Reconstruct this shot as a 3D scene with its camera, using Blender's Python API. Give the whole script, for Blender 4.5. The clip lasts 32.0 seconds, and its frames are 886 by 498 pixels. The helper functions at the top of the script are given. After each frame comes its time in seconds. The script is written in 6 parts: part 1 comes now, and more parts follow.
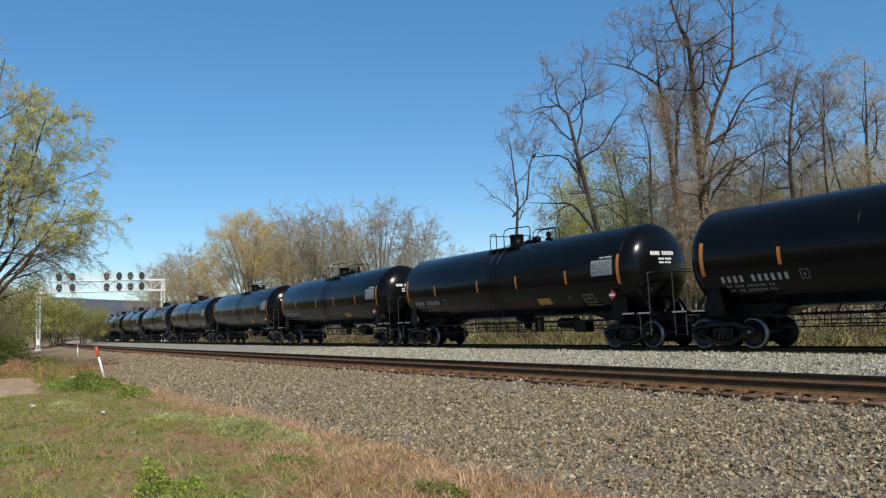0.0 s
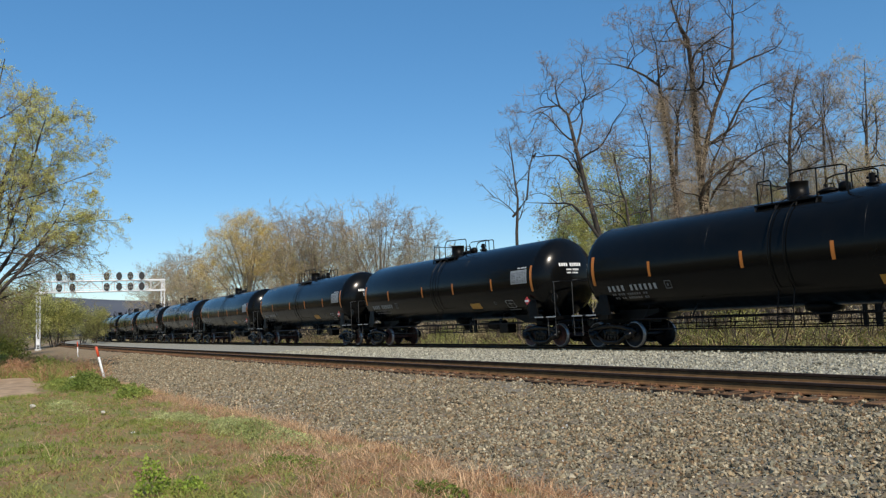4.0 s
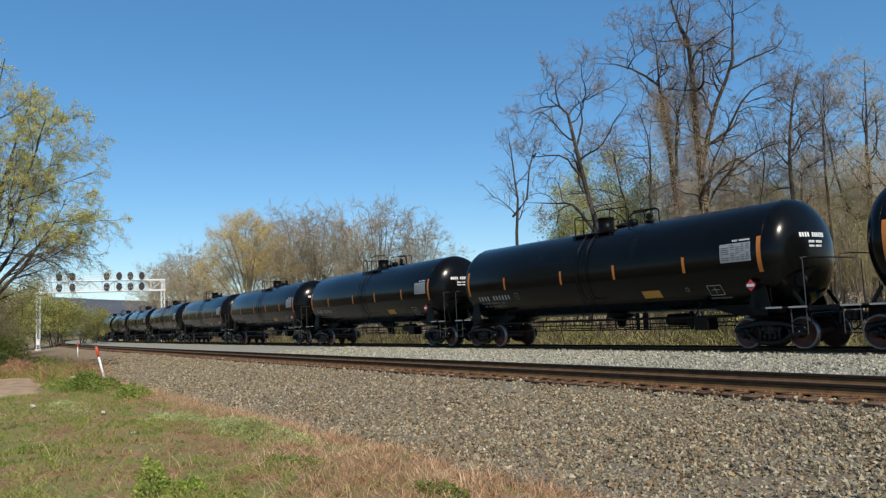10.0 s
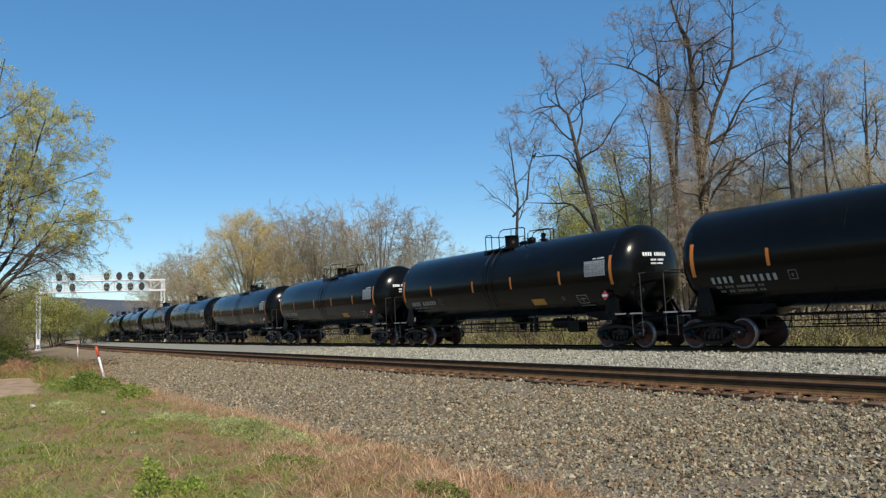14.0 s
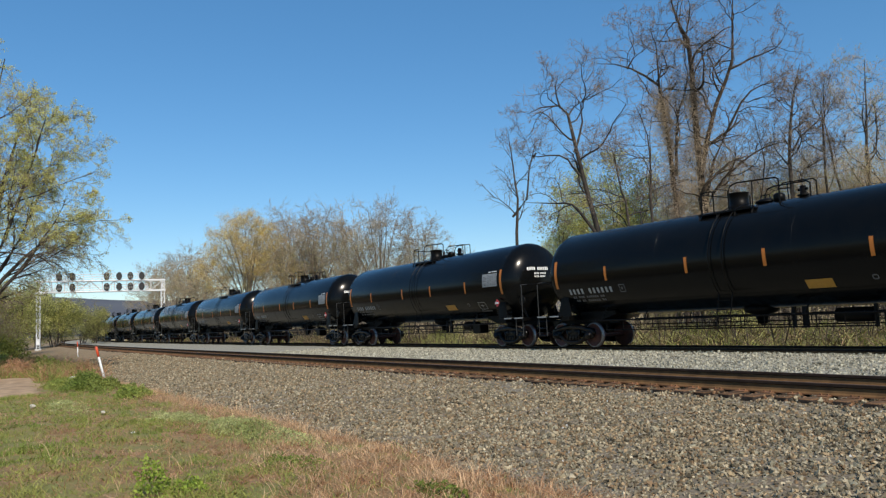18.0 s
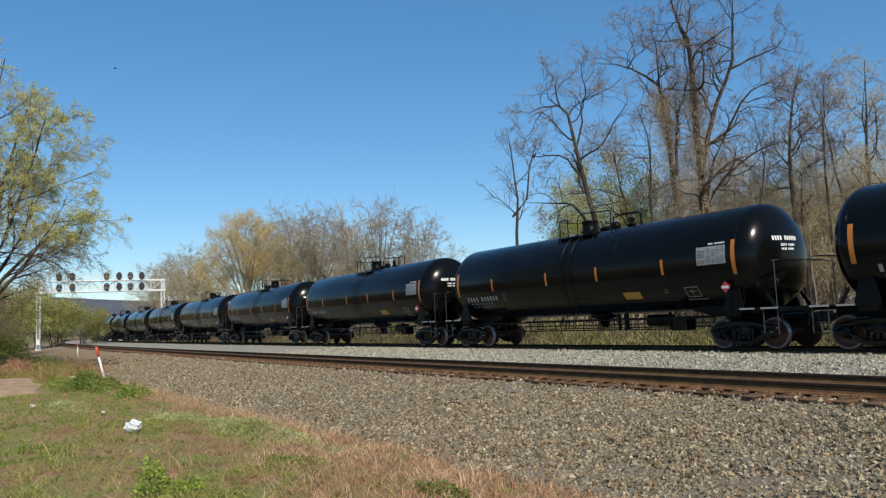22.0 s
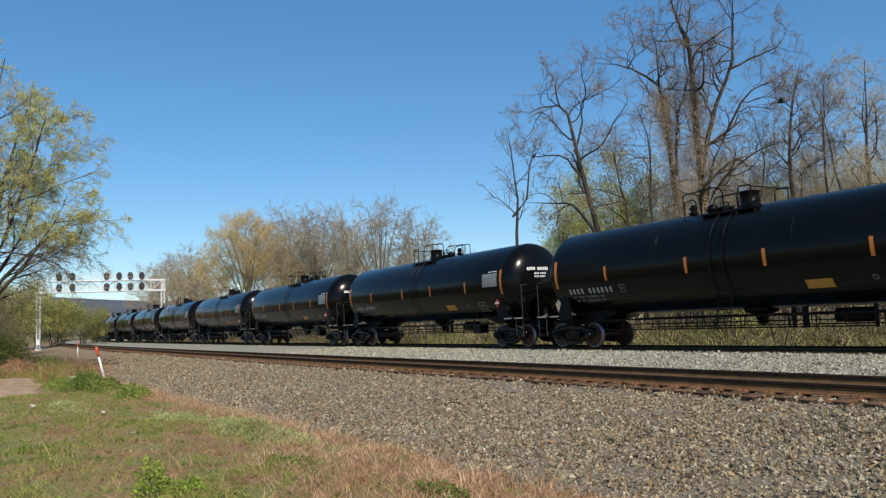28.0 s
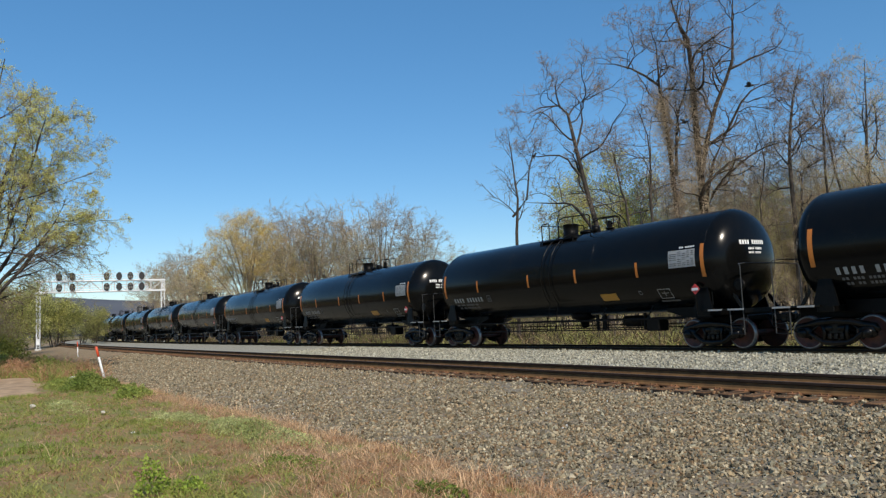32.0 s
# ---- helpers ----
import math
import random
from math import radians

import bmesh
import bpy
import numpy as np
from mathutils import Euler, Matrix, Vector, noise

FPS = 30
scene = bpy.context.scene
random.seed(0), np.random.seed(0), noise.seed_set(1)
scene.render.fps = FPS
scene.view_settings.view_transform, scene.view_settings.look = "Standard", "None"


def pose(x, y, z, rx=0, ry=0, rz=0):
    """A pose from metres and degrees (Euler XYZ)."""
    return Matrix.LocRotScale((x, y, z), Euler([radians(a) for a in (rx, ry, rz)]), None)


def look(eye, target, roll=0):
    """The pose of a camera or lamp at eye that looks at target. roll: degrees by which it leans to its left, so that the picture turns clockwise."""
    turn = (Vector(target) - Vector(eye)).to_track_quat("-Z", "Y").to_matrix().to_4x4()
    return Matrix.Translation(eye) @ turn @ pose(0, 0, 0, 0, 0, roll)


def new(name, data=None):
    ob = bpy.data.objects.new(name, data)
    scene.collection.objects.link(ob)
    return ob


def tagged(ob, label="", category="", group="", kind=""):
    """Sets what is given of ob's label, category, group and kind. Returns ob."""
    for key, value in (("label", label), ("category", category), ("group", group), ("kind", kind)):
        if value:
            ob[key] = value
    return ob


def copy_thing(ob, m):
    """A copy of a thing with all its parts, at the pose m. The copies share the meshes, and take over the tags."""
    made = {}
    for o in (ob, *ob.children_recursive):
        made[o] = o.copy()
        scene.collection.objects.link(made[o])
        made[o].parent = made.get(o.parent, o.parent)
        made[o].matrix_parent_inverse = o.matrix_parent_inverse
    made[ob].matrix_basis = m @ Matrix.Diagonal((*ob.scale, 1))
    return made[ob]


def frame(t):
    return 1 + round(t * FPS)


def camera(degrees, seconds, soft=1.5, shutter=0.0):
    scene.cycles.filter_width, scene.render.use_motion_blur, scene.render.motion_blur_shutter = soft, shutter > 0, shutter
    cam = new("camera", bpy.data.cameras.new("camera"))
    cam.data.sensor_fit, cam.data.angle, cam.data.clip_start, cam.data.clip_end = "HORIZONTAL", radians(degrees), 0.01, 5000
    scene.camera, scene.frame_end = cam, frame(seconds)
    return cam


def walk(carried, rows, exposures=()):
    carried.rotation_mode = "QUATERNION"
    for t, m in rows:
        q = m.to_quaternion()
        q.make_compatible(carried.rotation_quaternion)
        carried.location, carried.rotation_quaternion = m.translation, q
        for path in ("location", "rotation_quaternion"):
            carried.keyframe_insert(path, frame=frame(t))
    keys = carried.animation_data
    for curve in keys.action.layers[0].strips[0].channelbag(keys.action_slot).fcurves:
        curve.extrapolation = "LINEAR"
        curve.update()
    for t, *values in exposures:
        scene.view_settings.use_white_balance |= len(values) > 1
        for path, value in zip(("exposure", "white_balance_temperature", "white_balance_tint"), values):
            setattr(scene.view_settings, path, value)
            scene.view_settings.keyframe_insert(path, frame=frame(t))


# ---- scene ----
cam = camera(60.14, 32.0, 1.3)
EYE = Vector((0.0, 0.0, 1.279))
YAW, PITCH, ROLL = radians(56.547), radians(5.242), -2.548
AIM = EYE + 50 * Vector((-math.sin(YAW) * math.cos(PITCH), math.cos(YAW) * math.cos(PITCH), math.sin(PITCH)))
walk(cam, [(0.0, look(EYE, AIM, ROLL)), (32.0, look(EYE, AIM, ROLL))], exposures=[(0.0, 0.0), (32.0, 0.0)])

# ---- daylight ----
SUN_AZ, SUN_EL = radians(-13.5), radians(38.0)      # azimuth counted from +x towards +y
SUN_DIR = Vector((math.cos(SUN_AZ) * math.cos(SUN_EL), math.sin(SUN_AZ) * math.cos(SUN_EL), math.sin(SUN_EL)))
world = bpy.data.worlds.new("sky")
scene.world = world
world.use_nodes = True
wn = world.node_tree.nodes
sky = wn.new("ShaderNodeTexSky")
sky.sky_type, sky.sun_disc = "NISHITA", False
sky.sun_elevation, sky.sun_rotation = SUN_EL, math.pi / 2 - SUN_AZ
sky.altitude, sky.air_density, sky.dust_density, sky.ozone_density = 100, 1.0, 0.0, 3.4
wn["Background"].inputs["Strength"].default_value = 0.10
vivid = wn.new("ShaderNodeHueSaturation")            # the deep clear blue of a dry spring day
vivid.inputs["Hue"].default_value, vivid.inputs["Saturation"].default_value, vivid.inputs["Value"].default_value = 0.497, 1.22, 1.22
world.node_tree.links.new(sky.outputs[0], vivid.inputs["Color"])
even = wn.new("ShaderNodeMix")                        # dry air: little paling towards the horizon
even.data_type = "RGBA"
even.inputs["Factor"].default_value, even.inputs["B"].default_value = 0.25, (1.3, 3.6, 7.0, 1)
world.node_tree.links.new(vivid.outputs[0], even.inputs["A"])
world.node_tree.links.new(even.outputs["Result"], wn["Background"].inputs["Color"])
sun = new("sun", bpy.data.lights.new("sun", "SUN"))
sun.data.energy, sun.data.angle, sun.data.color = 4.6, radians(0.53), (1.0, 0.90, 0.76)
sun.matrix_world = look(SUN_DIR * 100, (0, 0, 0))

# ---- materials ----


def mat(name, base, rough=0.7, metal=0.0, dark=None, scale=6.0, amount=0.5, bump=0.0, bump_scale=40.0,
        each=0.0, coat=0.0, dirt=None, dirt_scale=1.5, dirt_amount=0.0, island=0.0, trans=0.0, spec=0.5, palette=()):
    """A node material: two noise scales between base and dark, optional dirt, bump and a shift from piece to piece."""
    m = bpy.data.materials.new(name)
    m.use_nodes = True
    nt = m.node_tree
    N, L = nt.nodes, nt.links
    bsdf = N["Principled BSDF"]
    tc = N.new("ShaderNodeTexCoord")
    dark = dark or tuple(c * 0.6 for c in base)
    n1 = N.new("ShaderNodeTexNoise")
    n1.inputs["Scale"].default_value, n1.inputs["Detail"].default_value = scale, 6
    L.new(tc.outputs["Object"], n1.inputs["Vector"])
    r1 = N.new("ShaderNodeMapRange")
    r1.inputs["From Min"].default_value, r1.inputs["From Max"].default_value = 0.35, 0.65
    r1.inputs["To Max"].default_value = amount
    L.new(n1.outputs["Fac"], r1.inputs["Value"])
    mix = N.new("ShaderNodeMix")
    mix.data_type = "RGBA"
    mix.inputs["A"].default_value, mix.inputs["B"].default_value = (*base, 1), (*dark, 1)
    L.new(r1.outputs[0], mix.inputs["Factor"])
    colour = mix.outputs["Result"]
    if palette:                                       # one tint a piece, multiplied onto the grain
        ramp = N.new("ShaderNodeValToRGB")
        ramp.color_ramp.interpolation = "CONSTANT"
        while len(ramp.color_ramp.elements) < len(palette):
            ramp.color_ramp.elements.new(0.5)
        for k, tint in enumerate(palette):
            ramp.color_ramp.elements[k].position = k / len(palette)
            ramp.color_ramp.elements[k].color = (*tint, 1)
        scramble = N.new("ShaderNodeMath")
        scramble.operation = "MULTIPLY"
        scramble.inputs[1].default_value = 37.0
        part_of = N.new("ShaderNodeMath")
        part_of.operation = "FRACT"
        L.new(N.new("ShaderNodeNewGeometry").outputs["Random Per Island"], scramble.inputs[0])
        L.new(scramble.outputs[0], part_of.inputs[0])
        L.new(part_of.outputs[0], ramp.inputs["Fac"])
        tinted = N.new("ShaderNodeMix")
        tinted.data_type, tinted.blend_type = "RGBA", "MULTIPLY"
        tinted.inputs["Factor"].default_value = 1.0
        L.new(colour, tinted.inputs["A"])
        L.new(ramp.outputs["Color"], tinted.inputs["B"])
        colour = tinted.outputs["Result"]
    if dirt_amount:
        n2 = N.new("ShaderNodeTexNoise")
        n2.inputs["Scale"].default_value, n2.inputs["Detail"].default_value = dirt_scale, 4
        L.new(tc.outputs["Object"], n2.inputs["Vector"])
        r2 = N.new("ShaderNodeMapRange")
        r2.inputs["From Min"].default_value, r2.inputs["From Max"].default_value = 0.42, 0.62
        r2.inputs["To Max"].default_value = dirt_amount
        L.new(n2.outputs["Fac"], r2.inputs["Value"])
        mix2 = N.new("ShaderNodeMix")
        mix2.data_type = "RGBA"
        mix2.inputs["B"].default_value = (*(dirt or dark), 1)
        L.new(colour, mix2.inputs["A"])
        L.new(r2.outputs[0], mix2.inputs["Factor"])
        colour = mix2.outputs["Result"]
    if each or island:
        hsv = N.new("ShaderNodeHueSaturation")
        vr = N.new("ShaderNodeMapRange")
        w = each or island
        vr.inputs["To Min"].default_value, vr.inputs["To Max"].default_value = 1 - w, 1 + w
        if each:
            L.new(N.new("ShaderNodeObjectInfo").outputs["Random"], vr.inputs["Value"])
        else:
            L.new(N.new("ShaderNodeNewGeometry").outputs["Random Per Island"], vr.inputs["Value"])
        L.new(vr.outputs[0], hsv.inputs["Value"])
        L.new(colour, hsv.inputs["Color"])
        colour = hsv.outputs["Color"]
    L.new(colour, bsdf.inputs["Base Color"])
    bsdf.inputs["Roughness"].default_value, bsdf.inputs["Metallic"].default_value = rough, metal
    bsdf.inputs["Coat Weight"].default_value = coat
    bsdf.inputs["Coat Roughness"].default_value = 0.08
    bsdf.inputs["Specular IOR Level"].default_value = spec
    if trans:
        bsdf.inputs["Subsurface Weight"].default_value = 0.0
        tl = N.new("ShaderNodeBsdfTranslucent")
        L.new(colour, tl.inputs["Color"])
        ms = N.new("ShaderNodeMixShader")
        ms.inputs["Fac"].default_value = trans
        L.new(bsdf.outputs[0], ms.inputs[1])
        L.new(tl.outputs[0], ms.inputs[2])
        L.new(ms.outputs[0], N["Material Output"].inputs["Surface"])
    if bump:
        n3 = N.new("ShaderNodeTexNoise")
        n3.inputs["Scale"].default_value, n3.inputs["Detail"].default_value = bump_scale, 8
        L.new(tc.outputs["Object"], n3.inputs["Vector"])
        b = N.new("ShaderNodeBump")
        b.inputs["Strength"].default_value, b.inputs["Distance"].default_value = bump, 0.02
        L.new(n3.outputs["Fac"], b.inputs["Height"])
        L.new(b.outputs[0], bsdf.inputs["Normal"])
    return m


TANK_BLACK = mat("tank_black_paint", (0.0032, 0.0036, 0.0038), 0.195, 0, (0.0055, 0.0053, 0.0048), 3, 0.7, 0.02, 6, dirt=(0.012, 0.0105, 0.0085), dirt_scale=0.7, dirt_amount=0.1, spec=0.17)
STEEL_BLACK = mat("underframe_black", (0.0022, 0.0021, 0.002), 0.42, 0, (0.0055, 0.0048, 0.004), 8, 0.6, 0.1, 30, spec=0.12)
TRUCK_STEEL = mat("truck_cast_steel", (0.0028, 0.0025, 0.0023), 0.27, 0.0, (0.0018, 0.0016, 0.0015), 6, 0.8, 0.25, 18, dirt=(0.012, 0.009, 0.007), dirt_scale=4, dirt_amount=0.3, spec=0.24)
WHEEL_STEEL = mat("wheel_steel", (0.010, 0.0065, 0.0055), 0.5, 0.1, (0.004, 0.003, 0.0027), 7, 0.7, 0.1, 40)
TREAD_STEEL = mat("wheel_tread_bright", (0.3, 0.28, 0.27), 0.3, 0.7, (0.08, 0.07, 0.065), 12, 0.5)
WHEEL_RED = mat("wheel_red_rust", (0.11, 0.033, 0.021), 0.6, 0.0, (0.03, 0.012, 0.009), 7, 0.7, 0.1, 40)
ORANGE = mat("orange_reflective_tape", (0.60, 0.185, 0.025), 0.45, 0, (0.48, 0.15, 0.02), 15, 0.5)
ORANGE_DULL = mat("orange_stencil_panel", (0.48, 0.24, 0.03), 0.45, 0, (0.40, 0.19, 0.02), 12, 0.6)
WHITE_PAINT = mat("white_paint", (0.75, 0.75, 0.73), 0.5, 0, (0.6, 0.6, 0.58), 12, 0.5)
GREY_STENCIL = mat("grey_white_stencil", (0.36, 0.36, 0.35), 0.5, 0, (0.25, 0.25, 0.24), 12, 0.6)
GREY_FINE = mat("fine_print_grey", (0.13, 0.13, 0.13), 0.5, 0, (0.08, 0.08, 0.08), 12, 0.6)
# lighter than the other black steel: sunlight on the rails put into the colour
HANDRAIL = mat("sunlit_grey_handrail", (0.05, 0.05, 0.049), 0.4, 0, (0.01, 0.01, 0.01), 9, 0.7)
INK = mat("black_print", (0.02, 0.02, 0.02), 0.5, 0, (0.03, 0.03, 0.03), 12, 0.5)
PLACARD_RED = mat("placard_red", (0.55, 0.05, 0.05), 0.45, 0, (0.42, 0.04, 0.04), 12, 0.5)
RAIL_SIDE = mat("rail_rust", (0.045, 0.030, 0.022), 0.9, 0.0, (0.024, 0.017, 0.014), 5, 0.8, 0.15, 60, spec=0.12)
RAIL_WEB = mat("rail_web_brown", (0.16, 0.092, 0.042), 0.9, 0.0, (0.085, 0.05, 0.026), 4, 0.8, 0.2, 60, spec=0.12)
RAIL_FOOT_TOP = mat("rail_foot_brown", (0.19, 0.105, 0.046), 0.9, 0.0, (0.11, 0.06, 0.028), 4, 0.8, 0.2, 60, spec=0.15)
RAIL_FOOT = mat("rail_foot_orange_rust", (0.30, 0.15, 0.072), 0.9, 0.0, (0.18, 0.085, 0.042), 4, 0.8, 0.2, 60, spec=0.15)
RAIL_TOP = mat("rail_worn_head", (0.075, 0.055, 0.044), 0.55, 0.2, (0.05, 0.038, 0.032), 9, 0.6)
PLATE_RUST = mat("tie_plate_rust", (0.22, 0.105, 0.048), 0.85, 0.0, (0.12, 0.058, 0.03), 14, 0.7, 0.2, 60, each=0.25)
TIE_WOOD = mat("creosoted_tie_wood", (0.055, 0.042, 0.033), 0.9, 0, (0.02, 0.016, 0.014), 7, 0.8, 0.4, 25, each=0.35, spec=0.15)
# rust-stained tops, lighter than the ends also for sunlight put into the colour
TIE_TOP = mat("rusty_sunlit_tie_top", (0.19, 0.105, 0.052), 0.92, 0, (0.08, 0.048, 0.029), 9, 0.85, 0.5, 30, each=0.3, dirt=(0.06, 0.045, 0.034), dirt_scale=5, dirt_amount=0.45, spec=0.12)
STONE_TINTS = ((1.0, 0.97, 0.88), (0.6, 0.58, 0.5), (0.88, 0.76, 0.6), (1.3, 1.27, 1.17), (0.42, 0.4, 0.36), (0.85, 0.88, 0.82), (1.0, 0.84, 0.66), (0.7, 0.69, 0.65), (0.74, 0.56, 0.42), (1.1, 1.05, 0.92))
STONE = mat("ballast_stone", (0.335, 0.293, 0.22), 0.95, 0, (0.20, 0.174, 0.13), 9, 0.8, 0.2, 60, island=0.45, spec=0.15, palette=STONE_TINTS)
STONE_RUST = mat("ballast_stone_rusty", (0.27, 0.15, 0.08), 0.95, 0, (0.16, 0.09, 0.05), 9, 0.8, 0.2, 60, island=0.5, spec=0.2)
STONE_PALE = mat("ballast_stone_pale", (0.37, 0.352, 0.275), 0.95, 0, (0.25, 0.236, 0.18), 9, 0.8, 0.2, 60, island=0.55, spec=0.2)
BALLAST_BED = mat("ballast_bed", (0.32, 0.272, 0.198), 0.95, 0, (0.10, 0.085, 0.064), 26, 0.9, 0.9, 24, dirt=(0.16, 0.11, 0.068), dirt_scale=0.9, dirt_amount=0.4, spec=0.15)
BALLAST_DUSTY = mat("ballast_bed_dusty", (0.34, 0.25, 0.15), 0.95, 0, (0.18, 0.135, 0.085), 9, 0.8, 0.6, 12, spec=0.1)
BALLAST_PALE = mat("ballast_bed_pale", (0.40, 0.38, 0.31), 0.95, 0, (0.2, 0.19, 0.15), 24, 0.9, 0.9, 20, spec=0.2)
SIGNAL_STEEL = mat("galvanised_signal_steel", (0.72, 0.73, 0.74), 0.5, 0.0, (0.58, 0.59, 0.6), 4, 0.6)
SIGNAL_BLACK = mat("signal_head_black", (0.012, 0.012, 0.013), 0.6, 0, (0.02, 0.02, 0.02), 6, 0.6)
LENS = mat("unlit_signal_lens", (0.16, 0.15, 0.13), 0.15, 0, (0.10, 0.1, 0.09), 20, 0.5, coat=0.5)
RED_PAINT = mat("orange_red_paint", (0.75, 0.10, 0.04), 0.5, 0, (0.6, 0.08, 0.03), 12, 0.5)
BARK = mat("grey_brown_bark", (0.072, 0.06, 0.05), 0.9, 0, (0.03, 0.025, 0.021), 3, 0.8, 0.6, 12, spec=0.2)
BARK_VINE = mat("vine_covered_bark", (0.085, 0.064, 0.045), 0.9, 0, (0.03, 0.024, 0.019), 2.5, 0.9, 0.7, 14, spec=0.2)
BARK_PALE = mat("pale_grey_tan_bark", (0.25, 0.205, 0.15), 0.9, 0, (0.13, 0.105, 0.078), 1.5, 0.8, 0.4, 12, spec=0.2)
TWIG = mat("bare_twig", (0.31, 0.245, 0.185), 0.9, 0, (0.17, 0.135, 0.105), 1.2, 0.8, spec=0.2)
TWIG_TAN = mat("bare_twig_tan", (0.53, 0.43, 0.305), 0.9, 0, (0.36, 0.285, 0.19), 1.0, 0.8, spec=0.2)
TWIG_PALE = mat("bare_twig_pale", (0.35, 0.30, 0.235), 0.9, 0, (0.23, 0.195, 0.15), 0.8, 0.8, spec=0.2)


def leaf(name, base, dark, trans=0.3):
    return mat(name, base, 0.6, 0, dark, 0.7, 0.9, island=0.35, trans=trans, spec=0.2)


LEAF_YELLOW = leaf("young_leaf_yellow_green", (0.70, 0.66, 0.24), (0.54, 0.54, 0.18), 0.5)
LEAF_OLIVE = leaf("young_leaf_olive", (0.52, 0.5, 0.2), (0.38, 0.38, 0.14), 0.4)
LEAF_GREEN = leaf("spring_leaf_green", (0.24, 0.25, 0.05), (0.15, 0.165, 0.04))
BUD_ORANGE = leaf("bud_orange_tan", (0.70, 0.47, 0.19), (0.56, 0.35, 0.14), 0.4)
BUD_YELLOW = leaf("bud_yellow_olive", (0.72, 0.57, 0.20), (0.56, 0.43, 0.14), 0.4)
BUD_TAN = leaf("bud_tan", (0.66, 0.55, 0.34), (0.5, 0.4, 0.23), 0.4)
BUD_RED = leaf("bud_red_brown", (0.19, 0.115, 0.075), (0.13, 0.08, 0.055))
GRASS_GREEN = leaf("grass_green", (0.205, 0.27, 0.05), (0.355, 0.345, 0.105))
GRASS_LUSH = leaf("weed_leaf_green", (0.135, 0.185, 0.035), (0.25, 0.28, 0.07))
GRASS_DRY = leaf("grass_dry_straw", (0.70, 0.49, 0.30), (0.5, 0.32, 0.185))
GRASS_RUST = leaf("dead_stalk_rust", (0.52, 0.30, 0.165), (0.33, 0.18, 0.095))
WEED_PALE = leaf("pale_weed_leaf", (0.50, 0.51, 0.23), (0.29, 0.32, 0.11))
WEED_GREEN = leaf("bright_weed_leaf", (0.42, 0.48, 0.09), (0.24, 0.32, 0.05))
BRUSH_BROWN = mat("dead_brush", (0.19, 0.148, 0.088), 0.9, 0, (0.06, 0.046, 0.029), 1.0, 0.9, spec=0.2)
BAG = mat("thin_white_plastic", (0.93, 0.93, 0.92), 0.4, 0, (0.85, 0.85, 0.86), 8, 0.4, trans=0.3)
FEATHER = mat("black_feather", (0.015, 0.015, 0.017), 0.5, 0, (0.025, 0.025, 0.027), 30, 0.5)
STONE_CREAM = mat("cream_stone", (0.62, 0.58, 0.47), 0.9, 0, (0.42, 0.38, 0.3), 14, 0.8, 0.4, 30)
CONCRETE = mat("pale_concrete", (0.5, 0.5, 0.48), 0.85, 0, (0.38, 0.38, 0.36), 5, 0.7, 0.2, 30)

# ---- building helpers ----


def part(name, bm, material, parent, label=""):
    """Links a bmesh or a mesh as one object under a thing or a part."""
    if isinstance(bm, bmesh.types.BMesh):
        me = bpy.data.meshes.new(name)
        bm.to_mesh(me)
        bm.free()
    else:
        me = bm
    if material and not me.materials:
        me.materials.append(material)
    ob = new(name, me)
    ob.parent = parent
    if label:
        ob["label"] = label
    return ob


def thing(name, m, label, category, group="", kind=""):
    ob = new(name)
    ob.empty_display_size = 0.2
    ob.matrix_basis = m
    return tagged(ob, label, category, group, kind)


def box(bm, x0, x1, y0, y1, z0, z1, bevel=0.0):
    g = bmesh.ops.create_cube(bm, size=1)["verts"]
    for v in g:
        v.co = Vector(((x0 + x1) / 2 + v.co.x * (x1 - x0), (y0 + y1) / 2 + v.co.y * (y1 - y0), (z0 + z1) / 2 + v.co.z * (z1 - z0)))
    if bevel:
        ed = list({e for v in g for e in v.link_edges})
        bmesh.ops.bevel(bm, geom=ed, offset=bevel, segments=1, affect="EDGES")
    return bm


def rod(bm, pts, r, sides=6, closed=False):
    """A round bar along points."""
    pts = [Vector(q) for q in pts]
    rings = []
    for i, q in enumerate(pts):
        a = pts[i + 1] - q if i < len(pts) - 1 else q - pts[i - 1]
        if 0 < i < len(pts) - 1:
            a = (pts[i + 1] - q).normalized() + (q - pts[i - 1]).normalized()
        a.normalize()
        ref = Vector((0, 0, 1)) if abs(a.z) < 0.9 else Vector((1, 0, 0))
        u = a.cross(ref).normalized()
        w = a.cross(u)
        rr = r[i] if isinstance(r, (list, tuple)) else r
        rings.append([bm.verts.new(q + (u * math.cos(k * 2 * math.pi / sides) + w * math.sin(k * 2 * math.pi / sides)) * rr) for k in range(sides)])
    for A, B in zip(rings, rings[1:]):
        for k in range(sides):
            bm.faces.new((A[k], A[(k + 1) % sides], B[(k + 1) % sides], B[k]))
    bm.faces.new(rings[0][::-1])
    bm.faces.new(rings[-1])
    return bm


